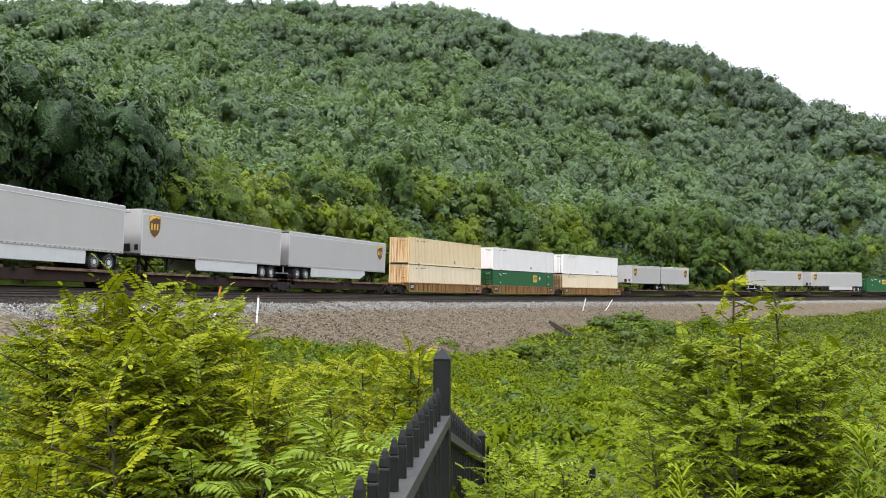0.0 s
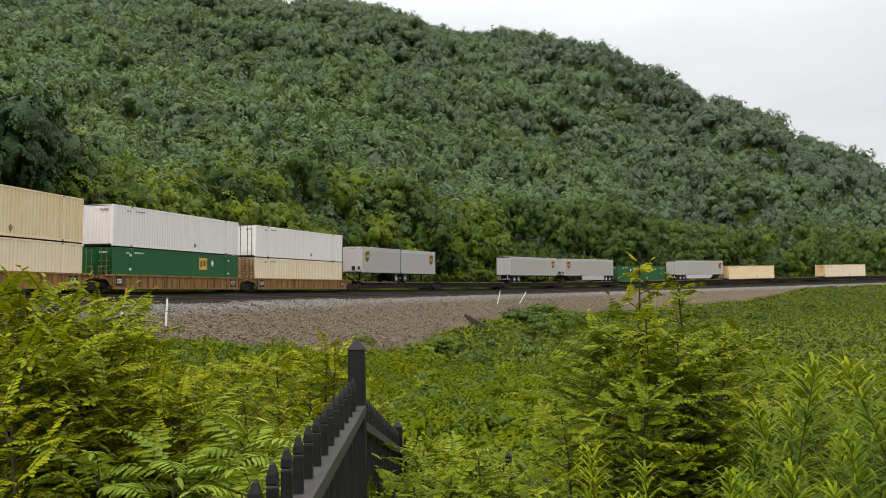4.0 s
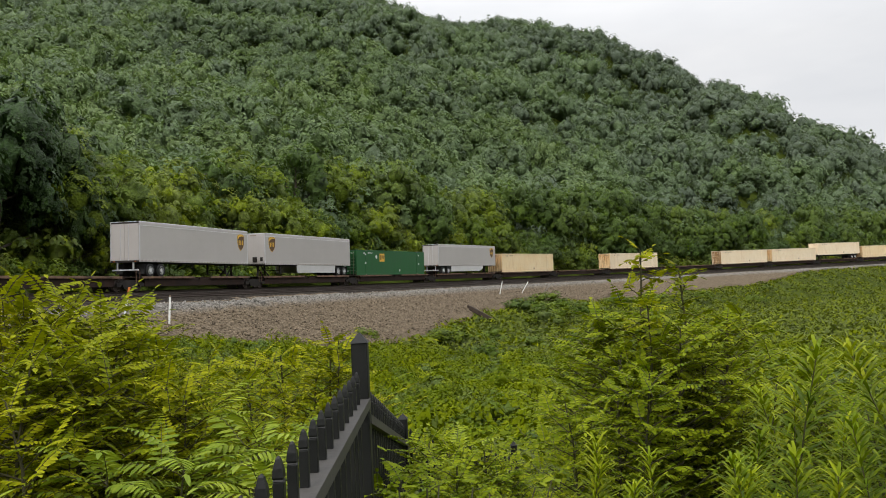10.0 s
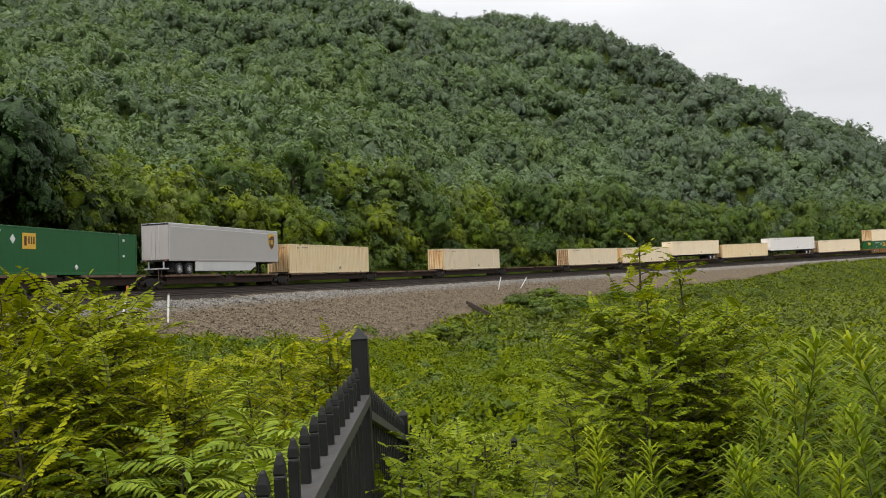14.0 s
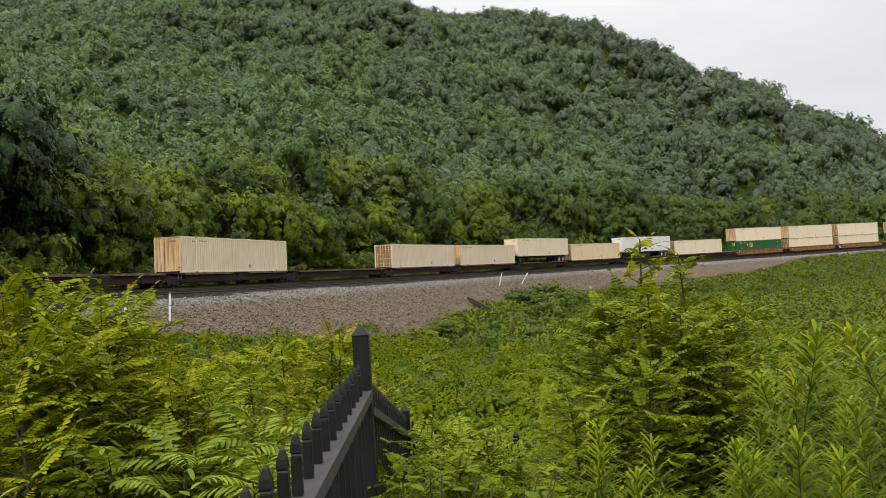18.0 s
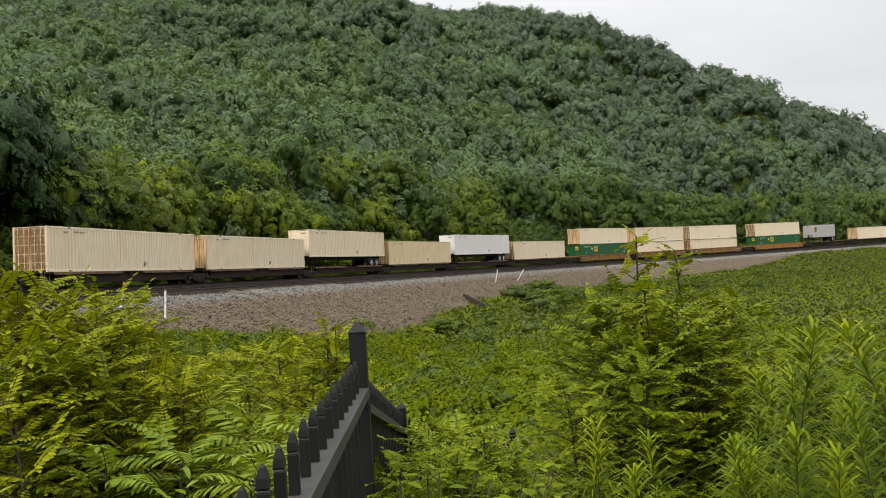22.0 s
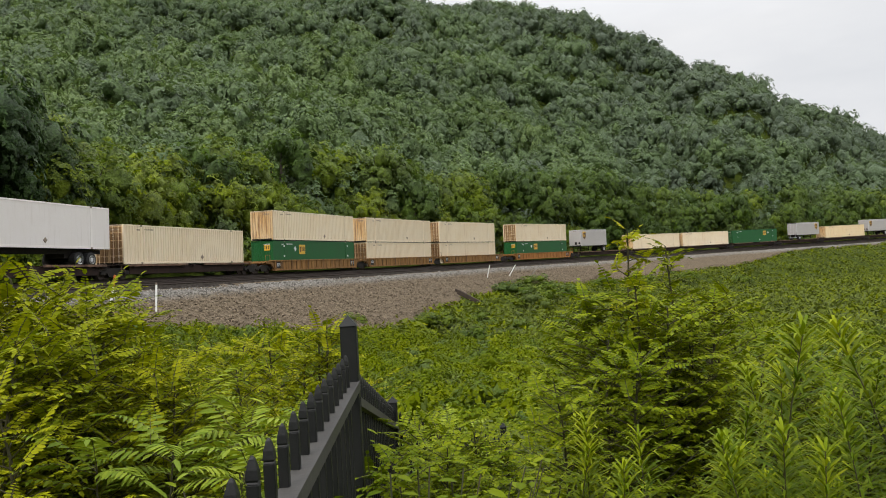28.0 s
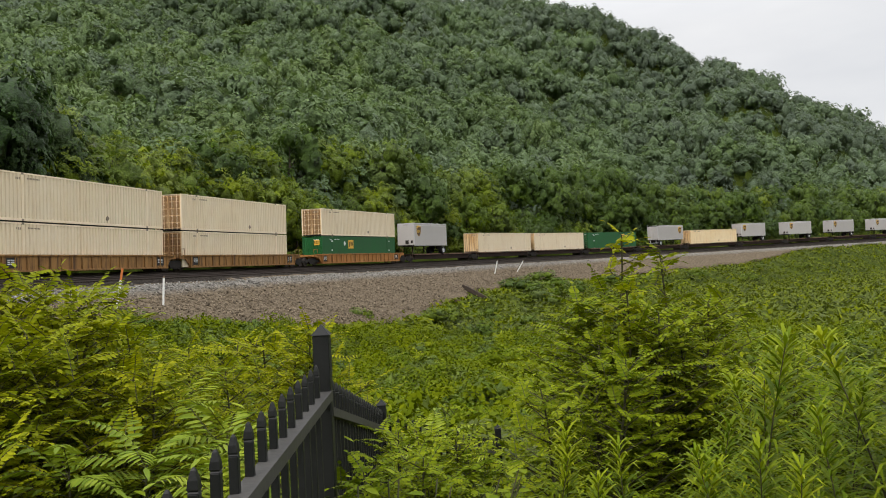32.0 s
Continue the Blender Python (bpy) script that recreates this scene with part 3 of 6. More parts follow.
def corrugated(x0, x1, z0, z1, y, depth, pitch, out):
    """An upright corrugated sheet along x with its back; out is the side that it faces (-1 or 1)."""
    n = max(2, int(round((x1 - x0) / pitch)))
    p = (x1 - x0) / n
    pts = []
    for i in range(n):
        a = x0 + i * p
        pts += [(a, 0), (a + 0.34 * p, 0), (a + 0.5 * p, depth), (a + 0.84 * p, depth)]
    pts.append((x1, 0))
    v = [(x, y - out * d, z) for x, d in pts for z in (z0, z1)]
    f = [(2 * i, 2 * i + 2, 2 * i + 3, 2 * i + 1) for i in range(len(pts) - 1)]
    return v, f


def text_bars(x0, z0, y, w, h, rows, cols, seed, face="side"):
    """Unreadable lettering as plain small bars."""
    rr = random.Random(seed)
    sh = Shape()
    for r in range(rows):
        x = x0
        for c in range(cols):
            ww = w / cols * rr.uniform(0.45, 0.8)
            z = z0 - r * h * 1.6
            if face == "side":
                sh.box(x, x + ww, y - 0.006, y, z - h, z)
            else:
                sh.box(y - 0.006, y, x, x + ww, z - h, z)
            x += w / cols
    return sh


def marks(name, sh, material, parent, label=""):
    """Lettering too small to tell apart, as one part."""
    return tagged(part(name, sh, material, parent, label), kind="stuff")


RUNG_GREEN = surface("pale_green_paint", (0.10, 0.26, 0.12), (0.16, 0.34, 0.18), 0.5, 0, 40, 2.0, 0.05)


def container(label, paint, end_paint, doors_first, length=16.15, smooth_side=False, square_badge=0.0, seed=0):
    """A long shipping container; doors_first: the doors face the head of the train."""
    t = thing("shipping_container", label, "shipping container", "containers on the train")
    L, W, H = length, 2.59, 2.90
    hx, hy = L / 2, W / 2
    part("floor", Shape().box(-hx + 0.05, hx - 0.05, -hy + 0.06, hy - 0.06, 0.02, 0.14), STEEL_DARK, t)
    part("roof", Shape().box(-hx + 0.06, hx - 0.06, -hy + 0.05, hy - 0.05, H - 0.05, H - 0.012), paint, t)
    for sgn in (-1, 1):
        sh = Shape()
        if smooth_side:
            sh.box(-hx + 0.1, hx - 0.1, sgn * (hy - 0.035) - 0.015, sgn * (hy - 0.035) + 0.015, 0.15, H - 0.11)
        else:
            v, f = corrugated(-hx + 0.12, hx - 0.12, 0.16, H - 0.11, sgn * (hy - 0.008), 0.030 if paint is WHITE else 0.055, 0.30, sgn)
            sh.add(v, f)
            sh.box(-hx + 0.12, hx - 0.12, sgn * (hy - 0.070) - 0.004, sgn * (hy - 0.070) + 0.004, 0.16, H - 0.11)
        wall = part("side_wall", sh, paint, t)
        top, low = Shape(), Shape()
        a, b = sorted((sgn * hy, sgn * (hy - 0.09)))
        top.box(-hx + 0.02, hx - 0.02, a, b, H - 0.11, H - 0.005, 0.012)
        low.box(-hx + 0.02, hx - 0.02, a, b, 0.0, 0.16, 0.012)
        part("top_rail", top, paint, t)
        part("bottom_rail", low, paint, t)
        # lift posts at the forty-foot points
        for px in (-6.096, 6.096):
            if abs(px) < hx - 0.5:
                part("lift_post", Shape().box(px - 0.09, px + 0.09, min(sgn * (hy + 0.006), sgn * (hy - 0.06)), max(sgn * (hy + 0.006), sgn * (hy - 0.06)), 0.0, H, 0.01), paint, t)
                for z in (0.0, H - 0.13):
                    part("corner_casting", Shape().box(px - 0.1, px + 0.1, min(sgn * (hy + 0.012), sgn * (hy - 0.1)), max(sgn * (hy + 0.012), sgn * (hy - 0.1)), z, z + 0.13, 0.012), MARK_DARK, t, "grimy corner casting")
    for sx in (-1, 1):
        for sgn in (-1, 1):
            x0, x1 = sorted((sx * hx, sx * (hx - 0.13)))
            y0, y1 = sorted((sgn * hy, sgn * (hy - 0.13)))
            part("corner_post", Shape().box(x0, x1, y0, y1, 0.0, H, 0.015), end_paint if sx < 0 else paint, t)
    dx = -1 if doors_first else 1
    # plain end, ribbed
    e = Shape()
    v, f = corrugated(-hy + 0.12, hy - 0.12, 0.14, H - 0.1, hx - 0.02, 0.045, 0.26, 1)
    if dx < 0:
        e.add([(y, -x, z) for x, y, z in v], f)
    else:
        e.add([(-y, x, z) for x, y, z in v], f)
    part("end_wall", e, end_paint if dx > 0 else paint, t)
    # two door leaves with locking bars
    for sgn in (-1, 1):
        y0, y1 = sorted((sgn * 0.012, sgn * (hy - 0.10)))
        x0, x1 = sorted((dx * (hx - 0.03), dx * (hx - 0.08)))
        leaf = Shape().box(x0, x1, y0, y1, 0.12, H - 0.1, 0.01)
        if paint is WHITE:
            for z in (0.45, 0.95, 1.45, 1.95, 2.45):
                leaf.box(*sorted((dx * (hx - 0.03), dx * (hx - 0.002))), y0 + 0.02, y1 - 0.02, z, z + 0.09, 0.006)
        elif paint is not CREAM and paint is not ORANGE:
            for z in (0.65, 1.2, 1.75, 2.3):
                leaf.box(*sorted((dx * (hx - 0.03), dx * (hx - 0.008))), y0 + 0.06, y1 - 0.06, z, z + 0.12, 0.008)
        rusty = paint is CREAM or paint is ORANGE
        d = part("door", leaf, DOOR_RUST if rusty else end_paint if dx < 0 else paint, t)
        if rusty:
            for y in (y0 + 0.04, y1 - 0.04):
                part("door_stile", Shape().box(*sorted((dx * (hx - 0.03), dx * (hx - 0.002))), y - 0.04, y + 0.04, 0.12, H - 0.1, 0.006), RUSTY_CREAM, d)
            for z in (0.14, 0.58, 1.14, 1.70, 2.26, H - 0.2):
                part("door_rail", Shape().box(*sorted((dx * (hx - 0.028), dx * (hx - 0.004))), y0 + 0.09, y1 - 0.09, z, z + 0.07, 0.006), RUSTY_CREAM, d)
        for k in (0.33, 0.72):
            yy = sgn * (hy - 0.1) * k
            bar = Shape().tube((dx * (hx + 0.015), yy, 0.06), (dx * (hx + 0.015), yy, H - 0.04), 0.02, n=6)
            for z in (0.5, 1.1, 2.0, 2.5):
                bar.box(*sorted((dx * (hx - 0.02), dx * (hx + 0.04))), yy - 0.045, yy + 0.045, z, z + 0.05)
            part("locking_bar", bar, CREAM if rusty else STEEL_DARK if paint is WHITE else MARK_DARK, d, "steel locking bar")
    # lettering on the camera's side and end
    marks("number_marking", text_bars(-hx + 2.35, H - 0.28, -hy - 0.001, 1.05, 0.10, 1, 9, seed), MARK_WHITE if paint is GREEN else MARK_DARK, t, "row of small unreadable characters")
    marks("number_marking", text_bars(-hx + 1.45, H - 0.30, -hy - 0.001, 0.4, 0.13, 1, 3, seed + 1), MARK_WHITE if paint is GREEN else MARK_DARK, t, "row of small unreadable characters")
    marks("end_marking", text_bars(-0.9, H - 0.3, -hx - (0.0 if doors_first else 0.012), 0.75, 0.12, 1, 5, seed + 2, "end"), MARK_WHITE if paint is GREEN else MARK_DARK, t)
    part("placard", Shape().add([(1.6, -hy - 0.02, 0.32), (1.78, -hy - 0.02, 0.50), (1.6, -hy - 0.02, 0.68), (1.42, -hy - 0.02, 0.50), (1.6, -hy + 0.03, 0.32), (1.78, -hy + 0.03, 0.50), (1.6, -hy + 0.03, 0.68), (1.42, -hy + 0.03, 0.50)], [(0, 1, 2, 3), (0, 4, 5, 1), (1, 5, 6, 2), (2, 6, 7, 3), (3, 7, 4, 0)]), MARK_WHITE if paint is GREEN else MARK_DARK, t, "small diamond placard")
    if square_badge and not doors_first:
        eb = part("end_badge", Shape().box(-hx - 0.03, -hx + 0.02, -0.95, -0.25, 1.95, 2.50, 0.01), GOLD_BADGE, t, "small yellow panel on the end")
        for y in (-0.82, -0.60, -0.42):
            part("badge_bar", Shape().box(-hx - 0.038, -hx - 0.028, y, y + 0.10, 2.08, 2.38), BROWN_BADGE, eb)
    if square_badge:
        bx = -hx + square_badge
        dxm = -0.75 if square_badge < 8 else 1.85
        panel = part("badge", Shape().box(bx, bx + 1.10, -hy - 0.012, -hy + 0.02, 1.56, 2.52, 0.01), GOLD_BADGE, t, "yellow square company panel")
        for k, w, z0, z1 in ((0.14, 0.20, 1.76, 2.32), (0.46, 0.12, 1.86, 2.32), (0.66, 0.12, 1.86, 2.32), (0.86, 0.12, 1.86, 2.32)):
            part("badge_bar", Shape().box(bx + k, bx + k + w, -hy - 0.02, -hy - 0.010, z0, z1), BROWN_BADGE, panel)
        dm = [(bx + dxm, 1.85), (bx + dxm + 0.20, 2.12), (bx + dxm, 2.39), (bx + dxm - 0.20, 2.12)]
        part("white_diamond", Shape().prism_y(dm, -hy - 0.02, -hy + 0.03), MARK_WHITE, t, "white diamond marking")
        for px, pz in ((-6.3, 1.30), (-6.3, 2.30), (6.4, 2.35), (6.4, 1.25)):
            part("small_marking", Shape().box(px, px + 0.22, -hy - 0.02, -hy - 0.004, pz, pz + 0.16), MARK_WHITE, t)
        for z in (0.5, 0.85, 1.2, 1.55, 1.9):  # pale rungs of the door end
            part("rung", Shape().box(*sorted((dx * (hx + 0.01), dx * (hx + 0.03))), -hy + 0.2, -0.15, z, z + 0.05), RUNG_GREEN, t, "pale green door rung")
    return t


def road_wheels(t, x, r=0.5):
    """A pair of tyres with rims at both ends of an axle, at x."""
    for sgn in (-1, 1):
        y = sgn * 1.27
        w = part("wheel", Shape().lathe_y(x, y, r, [(0, r * 0.62), (sgn * -0.03, r * 0.66)], 18), RIM, t)
        part("tyre", Shape().lathe_y(x, y, r, [(0.0, r * 0.62), (-0.012 * sgn, r * 0.9), (-sgn * 0.05, r), (-sgn * 0.50, r), (-sgn * 0.54, r * 0.88)], 22), RUBBER, w, "black rubber tyre")
        part("rim", Shape().lathe_y(x, y + sgn * 0.004, r, [(0.0, r * 0.22), (-sgn * 0.02, r * 0.56), (sgn * 0.012, r * 0.60), (-sgn * 0.03, r * 0.60)], 18), RIM, w, "pale metal rim")
    part("axle", Shape().tube((x, -1.2, r), (x, 1.2, r), 0.07, n=8), STEEL_DARK, t)


def badge_shield(t, x, z, w, h, y=-1.305):
    def outline(k):
        return [(x + k * w * a, z + k * h * b) for a, b in ((-0.5, 0.42), (-0.25, 0.50), (0, 0.53), (0.25, 0.50), (0.5, 0.42), (0.5, 0.0), (0.40, -0.25), (0.22, -0.41), (0, -0.52), (-0.22, -0.41), (-0.40, -0.25), (-0.5, 0.0))]
    b = part("badge", Shape().prism_y(outline(1.0), y - 0.010, y + 0.02), GOLD_BADGE, t, "gold and brown shield emblem")
    part("shield_field", Shape().prism_y(outline(0.95), y - 0.014, y - 0.009), BROWN_BADGE, b)
    crown = [(x + w * a, z + h * c) for a, c in ((-0.46, 0.39), (-0.22, 0.465), (0, 0.49), (0.22, 0.465), (0.46, 0.39), (0.40, 0.36), (0.1, 0.39), (-0.2, 0.33), (-0.46, 0.18))]
    part("shield_top", Shape().prism_y(crown, y - 0.018, y - 0.013), GOLD_BADGE, b)
    for k in (-0.27, -0.02, 0.23):
        part("shield_bar", Shape().box(x + w * (k - 0.06), x + w * (k + 0.06), y - 0.018, y - 0.013, z - h * 0.16, z + h * 0.12), GOLD_BADGE, b)


def road_trailer(label, length, nose_first, axles, skirt, paint=None, seed=0):
    """A box semi-trailer; nose_first: its nose faces the head of the train. Stands on its tyres at z = 0."""
    paint = paint or GREY
    t = thing("semi_trailer", label, "trailer", "trailers on the train")
    hx, W, z0, z1 = length / 2, 2.59, 1.20, 4.10
    hy = W / 2
    n = -1 if nose_first else 1  # nose end
    part("floor", Shape().box(-hx, hx, -hy + 0.03, hy - 0.03, z0 - 0.10, z0 + 0.05), STEEL_DARK, t)
    part("roof", Shape().box(-hx + 0.02, hx - 0.02, -hy + 0.02, hy - 0.02, z1 - 0.05, z1, 0.015), SILVER, t)
    for sgn in (-1, 1):
        y0, y1 = sorted((sgn * hy, sgn * (hy - 0.04)))
        sh = Shape()
        sh.box(-hx + 0.05, hx - 0.05, y0, y1, z0 + 0.04, z1 - 0.28)
        part("side_panel", sh, paint, t)
        y0, y1 = sorted((sgn * (hy + 0.012), sgn * (hy - 0.05)))
        part("top_rail", Shape().box(-hx, hx, y0, y1, z1 - 0.30, z1 - 0.02, 0.012), paint, t)
        part("drip_rail", Shape().box(-hx + 0.02, hx - 0.02, *sorted((sgn * (hy + 0.010), sgn * (hy + 0.022))), z1 - 0.315, z1 - 0.275), MARK_WHITE, t, "bright thin drip rail")
        part("bottom_rail", Shape().box(-hx, hx, y0, y1, z0 - 0.08, z0 + 0.09, 0.012), paint, t)
        scuffs = Shape()
        rr = random.Random(seed + sgn)
        x = -hx + 0.2
        while x < hx - 0.3:  # marker strip: short dashes along the lower rail
            scuffs.box(x, x + 0.14, min(sgn * (hy + 0.012), sgn * (hy + 0.017)), max(sgn * (hy + 0.012), sgn * (hy + 0.017)), z0 - 0.03, z0 + 0.035)
            x += rr.uniform(0.32, 0.5)
        tagged(part("marker_strip", scuffs, MARK_DARK, t, "dashed dark rivet strip"), "dashed dark rivet strip", kind="stuff")
        for sx in (-1, 1):
            x0, x1 = sorted((sx * hx, sx * (hx - 0.09)))
            part("corner_post", Shape().box(x0, x1, y0, y1, z0 - 0.05, z1 - 0.02, 0.02), SILVER, t)
    # nose wall with its coupling box
    x0, x1 = sorted((n * hx, n * (hx - 0.05)))
    nose = part("nose_wall", Shape().box(x0, x1, -hy + 0.05, hy - 0.05, z0 - 0.05, z1 - 0.03, 0.01), paint, t)
    part("coupling_box", Shape().box(*sorted((n * (hx - 0.01), n * (hx + 0.10))), -0.42, 0.05, z0 + 0.18, z0 + 0.66, 0.02), STEEL_DARK, nose, "black hose coupling box")
    part("nose_plate", Shape().box(*sorted((n * (hx - 0.01), n * (hx + 0.02))), -1.05, -0.75, z0 + 0.25, z0 + 0.62, 0.01), STEEL_DARK, nose, "dark vent plate")
    part("nose_light", Shape().box(*sorted((n * (hx - 0.01), n * (hx + 0.03))), -0.35, 0.35, z1 - 0.24, z1 - 0.17, 0.01), MARK_DARK, nose)
    # rear doors
    for sgn in (-1, 1):
        x0, x1 = sorted((-n * hx, -n * (hx - 0.05)))
        y0, y1 = sorted((sgn * 0.01, sgn * (hy - 0.07)))
        d = part("rear_door", Shape().box(x0, x1, y0, y1, z0 + 0.02, z1 - 0.16, 0.012), paint, t)
        part("locking_bar", Shape().tube((-n * (hx + 0.02), sgn * 0.35, z0), (-n * (hx + 0.02), sgn * 0.35, z1 - 0.2), 0.018, n=6), SILVER, d)
        part("tail_light", Shape().box(*sorted((-n * hx, -n * (hx + 0.02))), sgn * 0.95 - 0.07, sgn * 0.95 + 0.07, z0 - 0.06, z0 + 0.0), STAKE_ORANGE, t, "red tail light")
    part("header", Shape().box(*sorted((-n * hx, -n * (hx - 0.06))), -hy + 0.06, hy - 0.06, z1 - 0.16, z1 - 0.03, 0.01), STEEL_DARK, t)
    # rear underride guard
    g = Shape().box(*sorted((-n * (hx - 0.02), -n * (hx - 0.12))), -1.15, 1.15, 0.48, 0.58, 0.01)
    for y in (-0.7, 0.7):
        g.box(*sorted((-n * (hx - 0.03), -n * (hx - 0.11))), y - 0.05, y + 0.05, 0.5, z0 - 0.05)
    part("underride_guard", g, SILVER, t, "pale metal underride bar")
    # running gear
    back = -n * (hx - (1.25 if axles == 2 else 0.95))
    xs = [back, back + n * 1.25][:axles]
    for x in xs:
        road_wheels(t, x)
    part("bogie_frame", Shape().box(min(xs) - 0.7, max(xs) + 0.7, -0.62, -0.5, 0.62, z0 - 0.05).box(min(xs) - 0.7, max(xs) + 0.7, 0.5, 0.62, 0.62, z0 - 0.05).box(min(xs) - 0.3, max(xs) + 0.3, -0.5, 0.5, 0.75, 0.9), STEEL_DARK, t)
    for y in (-1.25, 0.66):
        part("mud_flap", Shape().box(*sorted((back - n * 0.66, back - n * 0.68)), y, y + 0.59, 0.25, 1.0), RUBBER, t)
    lg = n * (hx - 3.0)
    for sgn in (-1, 1):
        part("landing_leg", Shape().box(lg - 0.07, lg + 0.07, sgn * 0.9 - 0.07, sgn * 0.9 + 0.07, 0.28, z0 - 0.05).box(lg - 0.16, lg + 0.16, sgn * 0.9 - 0.16, sgn * 0.9 + 0.16, 0.24, 0.29), STEEL_DARK, t)
    part("landing_brace", Shape().tube((lg, -0.9, 0.6), (lg, 0.9, 0.6), 0.04, n=6).tube((lg, -0.9, 0.4), (lg - n * 1.2, -0.5, z0 - 0.08), 0.03, n=6), STEEL_DARK, t)
    part("king_pin_plate", Shape().box(*sorted((n * (hx - 0.3), n * (hx - 1.9))), -0.8, 0.8, z0 - 0.18, z0 - 0.1), STEEL_DARK, t)
    if skirt:
        a, b = sorted((max(xs) + 0.75 if n > 0 else min(xs) - 0.75, n * (hx - (5.4 if n < 0 else 3.9))))
        tip = 0.9
        for sgn in (-1, 1):
            y = sgn * (hy - 0.03)
            if n > 0:
                o = [(a, z0 - 0.08), (a, 0.35), (b - tip, 0.35), (b, 0.75), (b, z0 - 0.08)]
            else:
                o = [(b, z0 - 0.08), (b, 0.35), (a + tip * 0.2, 0.35), (a, 0.55), (a, z0 - 0.08)]
            part("side_skirt", Shape().prism_y(o, y - 0.012, y + 0.012), SKIRT, t, "white side skirt panel")
    badge_shield(t, n * (hx - 1.15), z0 + 1.85, 1.05, 1.45)
    marks("number_marking", text_bars(n * (hx - 0.9) - 0.3, z1 - 0.42, -hy - 0.004, 0.6, 0.10, 1, 4, seed + 7), MARK_DARK, t)
    return t


def chassis_container(label, paint, seed=0):
    """A long container on a road chassis with tandem wheels at its tail."""
    t = thing("container_trailer", label, "container trailer", "trailers on the train")
    box = container("", paint, paint, False, 16.15, paint is WHITE, 0.0, seed)
    for ch in list(box.children):
        ch.parent = t
        ch.location.z += 1.22
    bpy.data.objects.remove(box)
    hx = 16.15 / 2
    for sgn in (-1, 1):
        part("chassis_beam", Shape().box(-hx + 0.2, hx - 0.1, sgn * 0.5 - 0.07, sgn * 0.5 + 0.07, 0.9, 1.2), STEEL_DARK, t)
    for x in (hx - 3.2, hx - 1.95):
        road_wheels(t, x, 0.5)
    part("bogie_frame", Shape().box(hx - 4.0, hx - 1.2, -0.7, 0.7, 0.62, 0.9), STEEL_DARK, t)
    for sgn in (-1, 1):
        part("landing_leg", Shape().box(-hx + 3.2, -hx + 3.34, sgn * 0.9 - 0.07, sgn * 0.9 + 0.07, 0.25, 1.0), STEEL_DARK, t)
    return t


# -- railcars --
def bogie(parent, x):
    """A railway truck: two side frames with springs, and two wheelsets."""
    b = part("truck", Shape().box(x - 0.22, x + 0.22, -1.1, 1.1, 0.42, 0.70, 0.03).tube((x, 0, 0.6), (x, 0, 0.95), 0.3, n=12), STEEL_DARK, parent, "grimy railway truck")
    for sgn in (-1, 1):
        y = sgn * 1.08
        fr = [(x - 1.25, 0.38), (x - 1.25, 0.60), (x - 0.75, 0.66), (x - 0.40, 0.82), (x + 0.40, 0.82), (x + 0.75, 0.66), (x + 1.25, 0.60), (x + 1.25, 0.38), (x + 0.95, 0.36), (x + 0.62, 0.52), (x + 0.38, 0.20), (x - 0.38, 0.20), (x - 0.62, 0.52), (x - 0.95, 0.36)]
        part("side_frame", Shape().prism_y(fr, y - 0.07, y + 0.07), STEEL_DARK, b)
    for dx in (-0.87, 0.87):
        w = Shape()
        for sgn in (-1, 1):
            w.lathe_y(x + dx, sgn * 0.80, 0.42, [(-sgn * 0.09, 0.445), (-sgn * 0.06, 0.42), (sgn * 0.05, 0.42), (sgn * 0.05, 0.34), (sgn * 0.02, 0.30), (sgn * 0.03, 0.12)], 20)
        w.tube((x + dx, -1.15, 0.42), (x + dx, 1.15, 0.42), 0.08, n=8)
        part("wheelset", w, RAIL, b, "steel railway wheelset")


